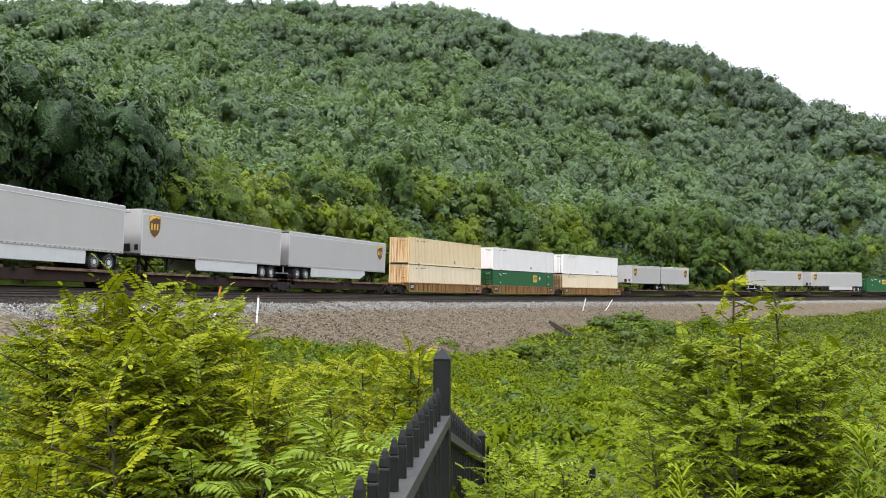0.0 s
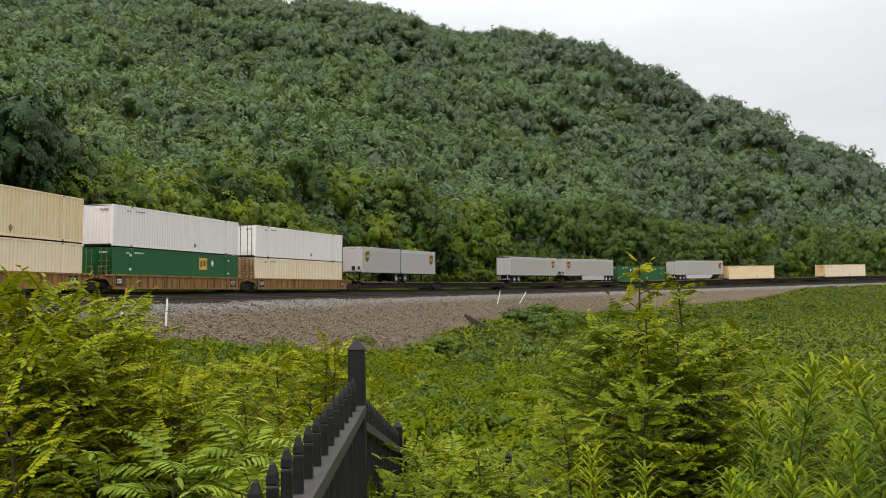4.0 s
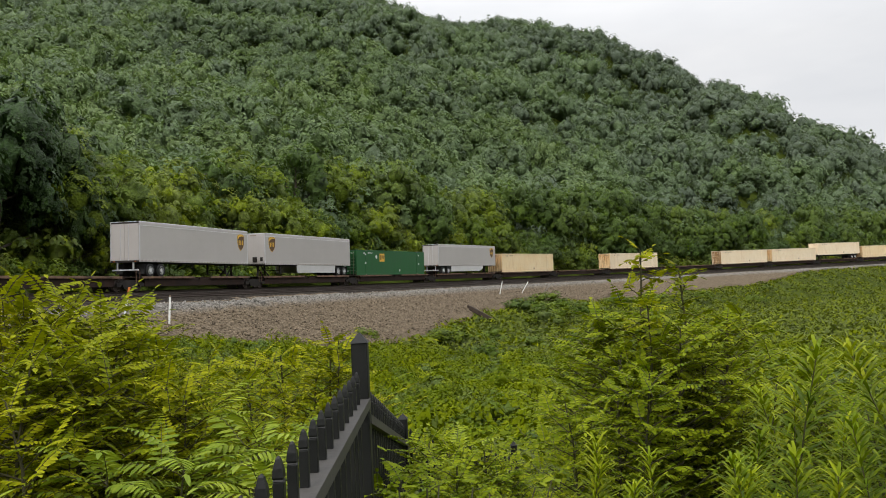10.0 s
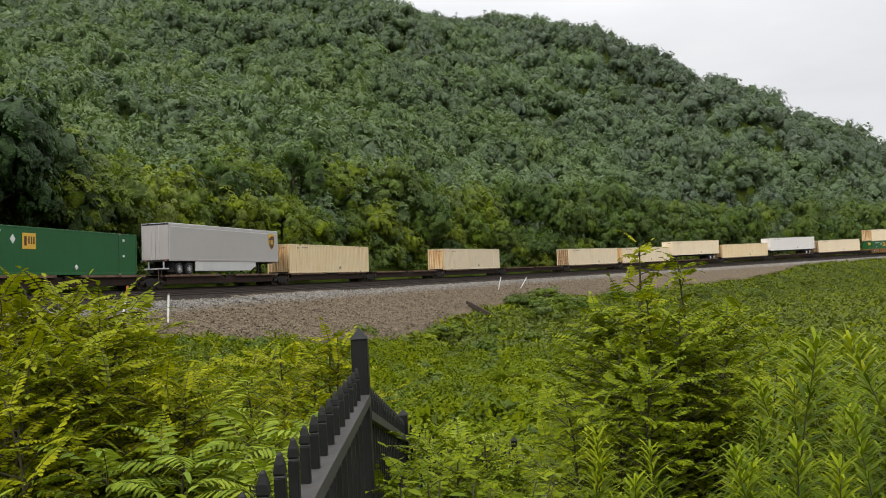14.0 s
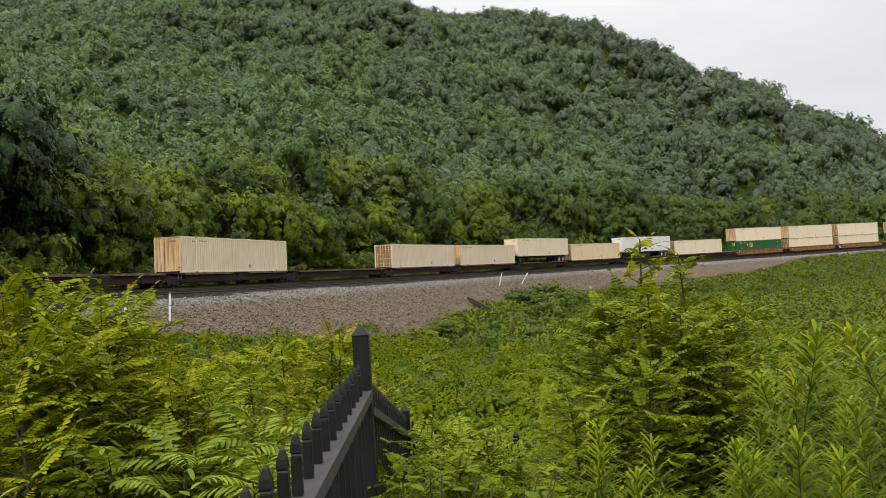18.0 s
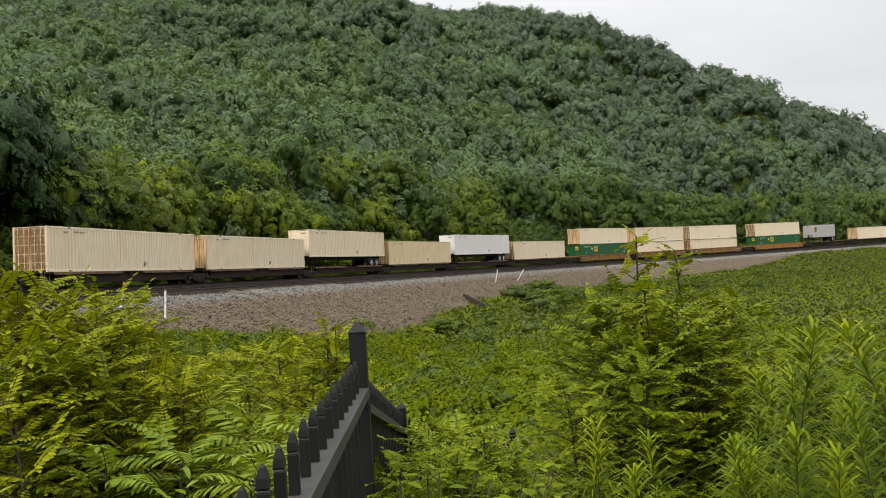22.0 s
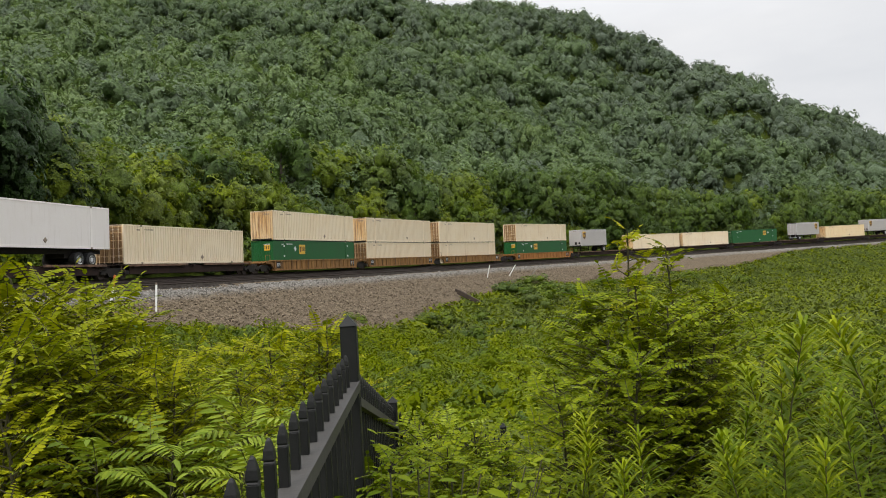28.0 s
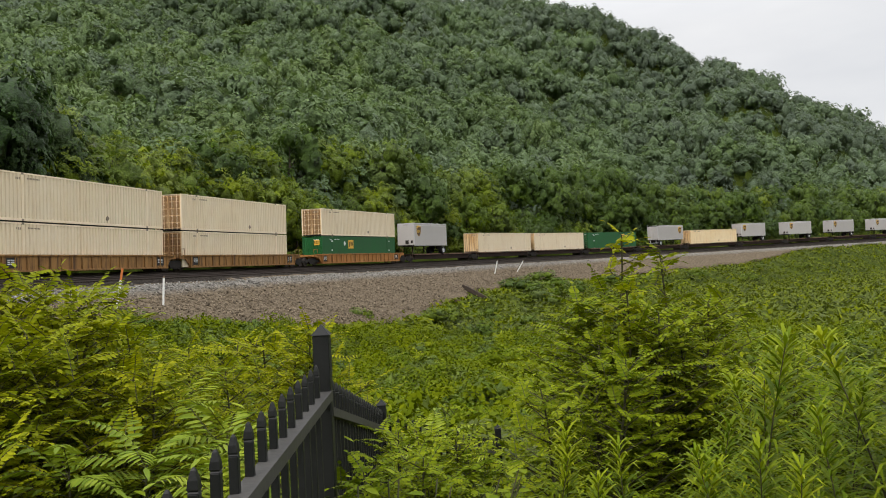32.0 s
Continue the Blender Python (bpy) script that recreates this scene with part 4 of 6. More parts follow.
def spine_unit(length, label, stand_at=0, plates=True):
    """One platform of a spine car: a centre beam with side shelves, cross arms and a truck at each end."""
    t = thing("spine_car", label, "railcar", "railcars of the train")
    hx = length / 2
    part("centre_beam", Shape().box(-hx + 0.25, hx - 0.25, -0.34, 0.34, 0.40, 1.04, 0.03), CAR_BROWN, t)
    for x in (-hx + 2.0, 0.0, hx - 2.0):
        part("cross_arm", Shape().box(x - 0.14, x + 0.14, -1.28, 1.28, 0.86, 1.02, 0.02), CAR_BROWN, t)
    if plates:
        for sgn in (-1, 1):
            for a, b in ((-hx + 1.2, -0.9), (1.3, hx - 1.0)):
                y0, y1 = sorted((sgn * 0.62, sgn * 1.27))
                sh = Shape().box(a, b, y0, y1, 0.98, 1.03, 0.01)
                sh.box(a, b, *sorted((sgn * 1.25, sgn * 1.29)), 0.93, 1.09, 0.008)
                part("wheel_shelf", sh, DECK_RUST, t, "rusted wheel shelf")
            # Dark panels added to fill the shadowed gap under the deck.
            filler = Shape().box(-hx + 1.6, hx - 1.6, *sorted((sgn * 0.98, sgn * 1.08)), 0.34, 0.96, 0.02)
            part("side_sill", filler, CAR_BROWN, t)
    for x in (-hx + 0.9, hx - 0.9):
        part("end_platform", Shape().box(x - 0.6, x + 0.6, -1.2, 1.2, 1.0, 1.06, 0.01).box(x - 0.5, x + 0.5, -0.5, 0.5, 0.7, 1.0), CAR_BROWN, t)
    for s in ([stand_at] if stand_at else []):
        x = s * (hx - 2.1)
        st = Shape().tube((x - s * 1.3, 0.35, 1.02), (x, 0.25, 2.12), 0.07, n=8).tube((x - s * 1.3, -0.35, 1.02), (x, -0.25, 2.12), 0.07, n=8)
        st.box(x - 0.35, x + 0.35, -0.42, 0.42, 2.06, 2.2, 0.02).tube((x + s * 0.2, 0.0, 1.02), (x, 0, 2.1), 0.1, n=8)
        part("hitch_stand", st, STEEL_DARK, t, "raised trailer hitch")
    part("grab_iron", Shape().tube((-hx + 0.5, -1.22, 0.55), (-hx + 0.5, -1.22, 1.5), 0.02, n=6).tube((-hx + 0.9, -1.22, 0.55), (-hx + 0.9, -1.22, 1.5), 0.02, n=6).tube((-hx + 0.5, -1.22, 1.5), (-hx + 0.9, -1.22, 1.5), 0.02, n=6), DECK_RUST, t)
    bogie(t, -hx + 0.2)
    bogie(t, hx - 0.2)
    return t


def well_unit(length, label, paint):
    """One well of a double-stack car: ribbed side walls, sloped ends over the trucks, coupled end frames."""
    t = thing("well_car", label, "railcar", "railcars of the train")
    hx = length / 2
    w0, w1 = -hx + 1.45, hx - 1.45
    part("well_floor", Shape().box(w0, w1, -1.3, 1.3, 0.24, 0.33), paint, t)
    for sgn in (-1, 1):
        y0, y1 = sorted((sgn * 1.40, sgn * 1.46))
        wall = part("side_wall", Shape().box(w0, w1, y0, y1, 0.26, 1.18), paint, t)
        part("top_chord", Shape().box(w0 - 0.8, w1 + 0.8, *sorted((sgn * 1.36, sgn * 1.54)), 1.14, 1.26, 0.015), paint, t)
        part("bottom_chord", Shape().box(w0, w1, *sorted((sgn * 1.36, sgn * 1.54)), 0.22, 0.34, 0.015), paint, t)
        m = int((w1 - w0) / 0.95)
        for i in range(m + 1):
            x = w0 + 0.05 + (w1 - w0 - 0.1) * i / m
            part("rib", Shape().box(x - 0.04, x + 0.04, *sorted((sgn * 1.45, sgn * 1.53)), 0.32, 1.16), paint, wall)
        for sx in (-1, 1):
            x0, x1 = sx * (hx - 1.5), sx * (hx - 0.25)
            o = [(x0, 0.26), (x0, 1.22), (x1, 1.22), (x1, 0.95), (x0 + sx * 0.55, 0.90), (x0 + sx * 0.2, 0.55)]
            part("end_gusset", Shape().prism_y(o, *sorted((sgn * 1.32, sgn * 1.42))), paint, t)
        for px in (w0 + 0.35, w1 - 1.35):
            pl = part("stencil_panel", Shape().box(px, px + 0.85, *sorted((sgn * 1.455, sgn * 1.47)), 0.45, 1.08), BLACK_PANEL, t, "black panel with small white characters")
            marks("stencil", text_bars(px + 0.1, 0.95, sgn * 1.472 + (0.006 if sgn > 0 else 0.0), 0.6, 0.07, 3, 5, 5), MARK_WHITE, pl)
    for sx in (-1, 1):
        part("end_bulkhead", Shape().box(*sorted((sx * (hx - 1.45), sx * (hx - 1.55))), -1.4, 1.4, 0.3, 1.2), paint, t)
        part("end_deck", Shape().box(*sorted((sx * (hx - 1.4), sx * (hx - 0.12))), -1.25, 1.25, 0.98, 1.10, 0.02), paint, t)
        rl = Shape().tube((sx * (hx - 0.25), -1.3, 1.1), (sx * (hx - 0.25), -1.3, 1.75), 0.022, n=6).tube((sx * (hx - 0.95), -1.3, 1.1), (sx * (hx - 0.95), -1.3, 1.75), 0.022, n=6).tube((sx * (hx - 0.25), -1.3, 1.75), (sx * (hx - 0.95), -1.3, 1.75), 0.022, n=6)
        part("hand_rail", rl, paint, t)
        bogie(t, sx * (hx - 0.15))
    return t


SPINE_LABEL = "dark brown spine car with rusted side shelves"
EMPTY_LABEL = "empty dark brown spine car with rusted side shelves"
# front and rear end of each car, at 16 s
spines = [(-251.5, -233.6, 1), (-233.6, -215.9, -1), (-215.9, -197.8, 1), (-117.2, -97.4, 0), (-97.4, -80.6, 1), (-80.6, -62.2, -1), (-62.2, -43.4, 0), (-43.4, -24.5, 1), (-24.5, -6.8, 0), (-6.8, 10.5, 0), (10.5, 28.4, 0), (28.4, 48.8, 0), (48.8, 66.5, 0), (66.5, 84.3, 0), (84.3, 101.2, -1), (101.2, 118.4, 0), (118.4, 135.8, -1), (135.8, 154.6, 0), (238.0, 256.0, 0), (256.0, 274.0, 0), (274.0, 291.2, 0), (291.2, 308.8, 0), (308.8, 325.0, 0), (325.0, 344.0, 0), (344.0, 360.5, 0), (360.5, 377.5, 0), (377.5, 395.0, 0), (395.0, 412.0, 0)]
loaded_gaps = {(-117.2, -97.4), (-6.8, 10.5), (28.4, 48.8)}
for a, b, stand in spines:
    rides(spine_unit(b - a - 0.15, EMPTY_LABEL if (a, b) in loaded_gaps else SPINE_LABEL, stand), a, b, 0.0)
rides(spine_unit(19.6, "dark flat railcar carrying two short trailers", 0), -137.6, -117.4, 0.0)
for a, b in ((-196.4, -177.2), (-177.2, -158.0), (-158.0, -138.4), (156.2, 175.5), (175.5, 194.8), (194.8, 214.2)):
    rides(well_unit(b - a - 0.1, "rust-brown ribbed double-stack well car", WELL_RUST), a, b, 0.0)
rides(well_unit(20.2, "yellow-brown ribbed double-stack well car", WELL_YELLOW), 216.4, 236.8, 0.0)

DECK, WELL, UPPER = 1.10, 0.28, 0.28 + 2.99
GREY_LABEL = "pale grey long semi-trailer with a shield emblem on a railcar"
PUP_LABEL = "pale grey short semi-trailer with a shield emblem on a railcar"


def load(ob, a, b, z):
    rides(ob, a, b, z)


# long and short grey trailers: front, rear, nose first?, axles, skirt
for i, (a, b, nose, axles, skirt) in enumerate(((-250.4, -234.3, True, 2, True), (-232.7, -216.6, True, 2, True), (-215.4, -199.3, False, 2, True), (-96.5, -81.9, False, 2, False), (-79.1, -63.0, True, 2, True), (-41.5, -25.4, False, 2, True))):
    load(road_trailer(GREY_LABEL, b - a, nose, axles, skirt, seed=i * 10), a, b, 1.04)
for i, (a, b, nose) in enumerate(((-136.2, -127.2, True), (-126.9, -118.2, False), (239.5, 248.1, True), (315.6, 324.2, False), (344.6, 353.1, True), (361.5, 370.1, True), (378.2, 386.7, True), (395.6, 404.2, True))):
    load(road_trailer(PUP_LABEL, b - a, nose, 1, False, seed=i * 10 + 3), a, b, 1.04)
load(container("dark green container with a yellow square panel on a spine car", GREEN, GREEN, True, 16.15, True, 5.0, 1), -61.5, -45.4, DECK)
load(container("dark green container with a small yellow panel on a spine car", GREEN, GREEN, True, 16.15, True, 11.0, 2), 291.9, 308.0, DECK)
first = container("cream corrugated container with a rusty end", CREAM, RUSTY_CREAM, False, seed=3)
load(first, 11.4, 27.6, DECK)
made = [first]
for a, b, z, doors, paint in (
    (-23.4, -7.3, DECK, False, ORANGE), (49.6, 65.7, DECK, True, CREAM), (67.4, 83.5, DECK, False, CREAM), (101.7, 117.8, DECK, False, ORANGE), (136.7, 152.8, DECK, True, CREAM),
    (-194.6, -178.5, UPPER, False, ORANGE), (-194.6, -178.5, WELL, False, CREAM), (-175.5, -159.3, UPPER, False, WHITE), (-156.6, -140.4, UPPER, True, WHITE), (-156.6, -140.4, WELL, True, CREAM),
    (157.9, 174.0, UPPER, False, CREAM), (177.0, 193.1, UPPER, False, CREAM), (177.0, 193.1, WELL, True, CREAM), (195.6, 211.7, UPPER, True, CREAM), (195.6, 211.7, WELL, True, CREAM), (218.5, 234.6, UPPER, True, CREAM),
    (257.0, 273.2, DECK, False, CREAM), (274.2, 290.4, DECK, False, CREAM), (326.5, 343.0, DECK, False, ORANGE)):
    name = {id(ORANGE): "faded orange-cream", id(CREAM): "cream", id(WHITE): "white"}[id(paint)]
    label = name + " container with " + ("barred doors" if doors else "a rusty end") + (" stacked on another" if z == UPPER else " low in a well car" if z == WELL else " on a spine car")
    end = WHITE if paint is WHITE else (CREAM if doors else RUSTY_CREAM)
    load(container(label, paint, end, doors, seed=int(a) + 500), a, b, z)
for a, b, badge in ((-175.5, -159.3, 10.3), (157.9, 174.0, 4.6), (218.5, 234.6, 5.2)):
    load(container("dark green container with a yellow panel low in a well car", GREEN, GREEN, a < 100, 16.15, True, badge, int(a) + 700), a, b, WELL)
load(chassis_container("cream corrugated container on a road chassis", CREAM, 21), 84.5, 100.7, 0.92)
load(chassis_container("white container on a road chassis", WHITE, 22), 119.0, 135.1, 0.92)

# ---- the iron fence beside the camera ----
def picket(x, y, z_top, z_low, lean=0.0):
    """A square bar with a pressed spear point."""
    h = 0.0080
    zt = z_top - 0.034
    sh = Shape().box(x - h, x + h, y - h, y + h, z_low, zt, 0.002)
    rings = [(zt, 0.0080), (zt + 0.002, 0.0066), (zt + 0.005, 0.0082), (zt + 0.017, 0.0070), (z_top - 0.004, 0.0036), (z_top, 0.0014)]
    v, f = [], []
    for z, r in rings:
        v += [(x - r, y - r, z), (x + r, y - r, z), (x + r, y + r, z), (x - r, y + r, z)]
    for k in range(len(rings) - 1):
        f += [(4 * k + i, 4 * k + (i + 1) % 4, 4 * k + 4 + (i + 1) % 4, 4 * k + 4 + i) for i in range(4)]
    f.append((20, 21, 22, 23))
    return sh.add(v, f)


def bar_between(a, b, w, h):
    a, b = Vector(a), Vector(b)
    d = (b - a).normalized()
    n = Vector((-d.y, d.x, 0)).normalized()
    up = Vector((0, 0, 1))
    v = []
    for p in (a, b):
        v += [p - n * w / 2 - up * h / 2, p + n * w / 2 - up * h / 2, p + n * w / 2 + up * h / 2, p - n * w / 2 + up * h / 2]
    return Shape().add(v, [(0, 3, 2, 1), (4, 5, 6, 7), (0, 1, 5, 4), (1, 2, 6, 5), (2, 3, 7, 6), (3, 0, 4, 7)])


def fence_post(fence, x, y, z_top, half):
    zg = float(ground_z(x, y)[0]) - 0.3
    sh = Shape().box(x - half, x + half, y - half, y + half, zg, z_top - 0.02, 0.004)
    c = half + 0.004
    sh.add([(x - c, y - c, z_top - 0.022), (x + c, y - c, z_top - 0.022), (x + c, y + c, z_top - 0.022), (x - c, y + c, z_top - 0.022), (x, y, z_top + 0.012)], [(3, 2, 1, 0), (0, 1, 4), (1, 2, 4), (2, 3, 4), (3, 0, 4)])
    part("post", sh, BLACK_IRON, fence, "square iron post with a pointed cap")


def fence_run(label, p0, p1, top0, top1, first, gap, n, rail_drop, posts):
    """A run of pickets from p0 to p1; top0, top1: heights of the spear points; first: distance of the first picket from p0."""
    f = thing("iron_fence", label, "fence", "fence runs")
    d = Vector((p1[0] - p0[0], p1[1] - p0[1], 0))
    length = d.length
    n_side = Vector((d.y, -d.x, 0)).normalized() * 0.010
    for i in range(n):
        u = (first + i * gap) / length
        x, y = p0[0] + d.x * u, p0[1] + d.y * u
        zt = top0 + (top1 - top0) * u
        part("picket", picket(x, y, zt, zt - 1.16), BLACK_IRON, f)
    for drop in (rail_drop, 0.98):
        a, b = Vector((*p0, top0 - drop)) + n_side, Vector((*p1, top1 - drop)) + n_side
        part("rail", bar_between(a, b, 0.036, 0.028), RAIL_IRON, f, "flat iron rail, paler from dust and painted sky light")
    for x, y, z, h in posts:
        fence_post(f, x, y, z, h)


P0, P1, P2, P3 = (-0.224, 0.429), (-0.281, 2.511), (-0.291, 4.698), (0.502, 6.723)
fence_run("black iron picket fence with spear points on level ground", P0, P1, 1.295, 1.304, 0.0, 0.1134, 18, 0.110, [(P1[0], P1[1], 1.404, 0.0255)])
fence_run("black iron picket fence running down the slope into undergrowth", P1, P2, 1.257, 0.787, 0.10, 0.0932, 23, 0.115, [(P2[0], P2[1], 0.841, 0.0255)])
fence_run("black iron picket fence half hidden in undergrowth", P2, P3, 0.771, 0.163, 0.1, 0.1134, 19, 0.115, [(P3[0], P3[1], 0.285, 0.0255)])

# ---- woods ----
def blades(P, N, size, rng, fold=0.25, stretch=1.25, three=False):
    """Leaf clumps: one folded four-cornered (or three-cornered) blade at each place P, facing N."""
    n = len(P)
    N = N / np.maximum(np.linalg.norm(N, axis=1, keepdims=True), 1e-6)
    a = rng.normal(size=(n, 3))
    U = np.cross(N, a)
    U /= np.maximum(np.linalg.norm(U, axis=1, keepdims=True), 1e-6)
    W = np.cross(N, U)
    s = (np.ones(n) * size)[:, None]
    if three:
        V = np.stack([P - U * s * 0.62, P + U * s * 0.30 - W * s * 0.58, P + U * s * 0.36 + W * s * 0.52], 1).reshape(-1, 3)
        return V, np.arange(3 * n).reshape(-1, 3)
    V = np.stack([P - U * s * stretch / 2, P - W * s / 2 - N * s * fold * 0.5, P + U * s * stretch / 2, P + W * s / 2 - N * s * fold * 0.5], 1).reshape(-1, 3)
    k = np.arange(n)[:, None] * 4
    F = np.concatenate([k + np.array([[0, 1, 2]]), k + np.array([[0, 2, 3]])], 1).reshape(-1, 3)
    return V, F


def crown_shape(rng, boughs, clumps, per, leaf, under=-0.45, flat=0.6, core=(0.38, 0.72)):
    """A crown about 1 m in radius round the origin: leafy boughs side by side, each a dense core under many flattened sprays of leaves.

    Returns corners, triangles, normals and a tone for each corner."""
    turn = np.arange(boughs) * 2.39996 + rng.uniform(0, 6.283) + rng.normal(size=boughs) * 0.3
    rise = np.where(np.arange(boughs) < max(1, boughs // 3), rng.uniform(0.28, 0.55, boughs), rng.uniform(-0.22, 0.22, boughs))
    out = np.sqrt(np.clip(0.46 - rise * np.abs(rise), 0.02, 1)) * rng.uniform(0.72, 1.1, boughs)
    out[0] *= 0.4
    middle = np.stack([out * np.cos(turn), out * np.sin(turn), rise], 1)
    girth = rng.uniform(0.32, 0.58, boughs) * (7.0 / boughs) ** 0.25
    shade = rng.normal(size=boughs) * 0.06
    # cores
    rings, segs = (5, 9) if clumps > 100 else (3, 6)
    E_, A_ = np.meshgrid(np.linspace(math.pi / 2, -1.0, rings), np.arange(segs) / segs * 2 * math.pi, indexing="ij")
    D = np.stack([np.cos(E_) * np.cos(A_), np.cos(E_) * np.sin(A_), np.sin(E_)], -1).reshape(-1, 3)
    k = np.arange(rings - 1)[:, None] * segs + np.arange(segs)[None]
    k2 = np.arange(rings - 1)[:, None] * segs + (np.arange(segs)[None] + 1) % segs
    F = np.concatenate([np.stack([k, k + segs, k2], -1).reshape(-1, 3), np.stack([k2, k + segs, k2 + segs], -1).reshape(-1, 3)])
    P = (middle[:, None] + D[None] * girth[:, None, None] * rng.uniform(*core, (boughs, len(D), 1))).reshape(-1, 3)
    F = (F[None] + np.arange(boughs)[:, None, None] * len(D)).reshape(-1, 3)
    N, tone = np.tile(D, (boughs, 1)) + rng.normal(size=(boughs * len(D), 3)) * 0.35, np.repeat(shade, len(D))
    # sprays over the free sides of the boughs
    b = rng.choice(boughs, size=clumps * 4, p=girth ** 2 / (girth ** 2).sum())
    C = rng.normal(size=(len(b), 3))
    C /= np.linalg.norm(C, axis=1, keepdims=True)
    centre = middle[b] + C * (girth[b] * rng.uniform(0.72, 1.22, len(b)))[:, None]
    gap = np.linalg.norm(centre[:, None] - middle[None], axis=2) / girth[None]
    gap[np.arange(len(b)), b] = 9
    free = np.where((gap.min(1) > 0.75) & (C[:, 2] > under))[0][:clumps]
    b, C, centre = b[free], C[free], centre[free]
    clumps = len(free)
    span = math.sqrt(2.6 / clumps) * rng.uniform(0.6, 1.3, clumps)
    axis = C * (1 - flat) + np.array([0, 0, flat]) + rng.normal(size=C.shape) * 0.14
    axis /= np.linalg.norm(axis, axis=1, keepdims=True)
    U = np.cross(axis, rng.normal(size=C.shape))
    U /= np.linalg.norm(U, axis=1, keepdims=True)
    W = np.cross(axis, U)
    n = clumps * per
    c = np.repeat(np.arange(clumps), per)
    rho, phi = np.sqrt(rng.rand(n)) * rng.uniform(0.8, 1.2, n), rng.uniform(0, 6.283, n)
    rim = U[c] * np.cos(phi)[:, None] + W[c] * np.sin(phi)[:, None]
    B = centre[c] + (rim * rho[:, None] + axis[c] * (0.4 - 0.8 * rho * rho)[:, None]) * span[c][:, None]
    face = axis[c] * (1.1 - 0.5 * rho)[:, None] + rim * (0.8 * rho)[:, None]
    V2, F2 = blades(B, face + C[c] * 0.4 + rng.normal(size=B.shape) * 0.2, leaf * rng.uniform(0.65, 1.3, n), rng, three=True)
    N2 = np.repeat(C[c] * 0.45 + centre[c] * 0.6 + face * 0.55 + rng.normal(size=B.shape) * 0.08, 3, axis=0)
    N = np.concatenate([N, N2])
    N /= np.linalg.norm(N, axis=1, keepdims=True)
    own = shade[b] + rng.normal(size=clumps) * 0.06
    T = np.concatenate([tone, np.repeat(own[c] + rng.normal(size=n) * 0.035, 3)])
    return np.concatenate([P, V2]), np.concatenate([F, F2 + len(P)]), N, T


def hill_places(r_lo, r_hi, gap, az_lo, az_hi, rng):
    """Uneven places on the mountain between two distances."""
    n = int(r_hi * 2 / gap) + 2
    gx, gy = np.meshgrid((np.arange(n) - n / 2) * gap, np.arange(-n // 6, n) * gap)
    x = (gx + rng.uniform(-0.34, 0.34, gx.shape) * gap).ravel()
    y = (gy + rng.uniform(-0.34, 0.34, gy.shape) * gap).ravel()
    r, az = np.hypot(x, y), np.degrees(np.arctan2(x, y))
    k = (r > r_lo) & (r <= r_hi) & (az > az_lo) & (az < az_hi)
    x, y, r, az = x[k], y[k], r[k], az[k]
    s, side = nearest(x, y)
    k = (side < -14) & (r < ridge_at(az) + 4)
    return x[k], y[k], r[k]


def build_forest():
    rng = np.random.RandomState(4)
    out_v, out_f, out_t, out_n, base = [], [], [], [], 0
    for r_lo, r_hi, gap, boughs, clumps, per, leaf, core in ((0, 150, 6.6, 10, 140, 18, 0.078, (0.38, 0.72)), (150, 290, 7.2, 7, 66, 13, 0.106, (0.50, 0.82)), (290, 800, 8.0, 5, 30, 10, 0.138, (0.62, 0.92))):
        forms = [crown_shape(rng, boughs + rng.randint(-2, 3), clumps, per, leaf, -0.4, 0.5, core) for _ in range(12)]
        x, y, r = hill_places(r_lo - 4, r_hi, gap, -39, 34, rng)
        z = ground_z(x, y)
        patch = wobble(x, y, 90, 21)
        kind = wobble(x, y, 37, 33)
        for i in range(len(x)):
            V, F, N, T = forms[rng.randint(12)]
            R = gap * (rng.uniform(0.58, 0.86) if rng.rand() < 0.85 else rng.uniform(0.84, 1.02))
            h = gap * 0.90 * rng.uniform(0.75, 1.20)
            if r[i] > ridge_at(math.degrees(math.atan2(x[i], y[i]))) - 14:
                h *= rng.uniform(0.9, 1.3)
                R *= 1.15
            lift = h * 0.30 + rng.uniform(0.0, 2.2) + 1.0 * patch[i]
            a = rng.uniform(0, 6.283)
            c, s_ = math.cos(a), math.sin(a)
            W = np.empty_like(V)
            W[:, 0] = x[i] + R * (c * V[:, 0] - s_ * V[:, 1])
            W[:, 1] = y[i] + R * (s_ * V[:, 0] + c * V[:, 1])
            W[:, 2] = z[i] + lift + h * V[:, 2]
            M = np.empty_like(N)
            M[:, 0], M[:, 1], M[:, 2] = c * N[:, 0] - s_ * N[:, 1], s_ * N[:, 0] + c * N[:, 1], N[:, 2]
            out_n.append(M.astype(np.float32))
            out_v.append(W.astype(np.float32))
            out_f.append(F + base)
            base += len(V)
            # Far crowns and the right flank take lower tones for haze and shade.
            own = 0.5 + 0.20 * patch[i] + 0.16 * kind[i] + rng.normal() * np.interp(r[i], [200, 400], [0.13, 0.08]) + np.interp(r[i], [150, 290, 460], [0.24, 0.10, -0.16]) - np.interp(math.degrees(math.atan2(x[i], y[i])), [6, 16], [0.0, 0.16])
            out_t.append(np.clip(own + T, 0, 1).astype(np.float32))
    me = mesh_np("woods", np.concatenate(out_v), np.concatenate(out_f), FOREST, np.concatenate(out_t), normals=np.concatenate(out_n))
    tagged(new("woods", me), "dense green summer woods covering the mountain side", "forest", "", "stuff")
    return base


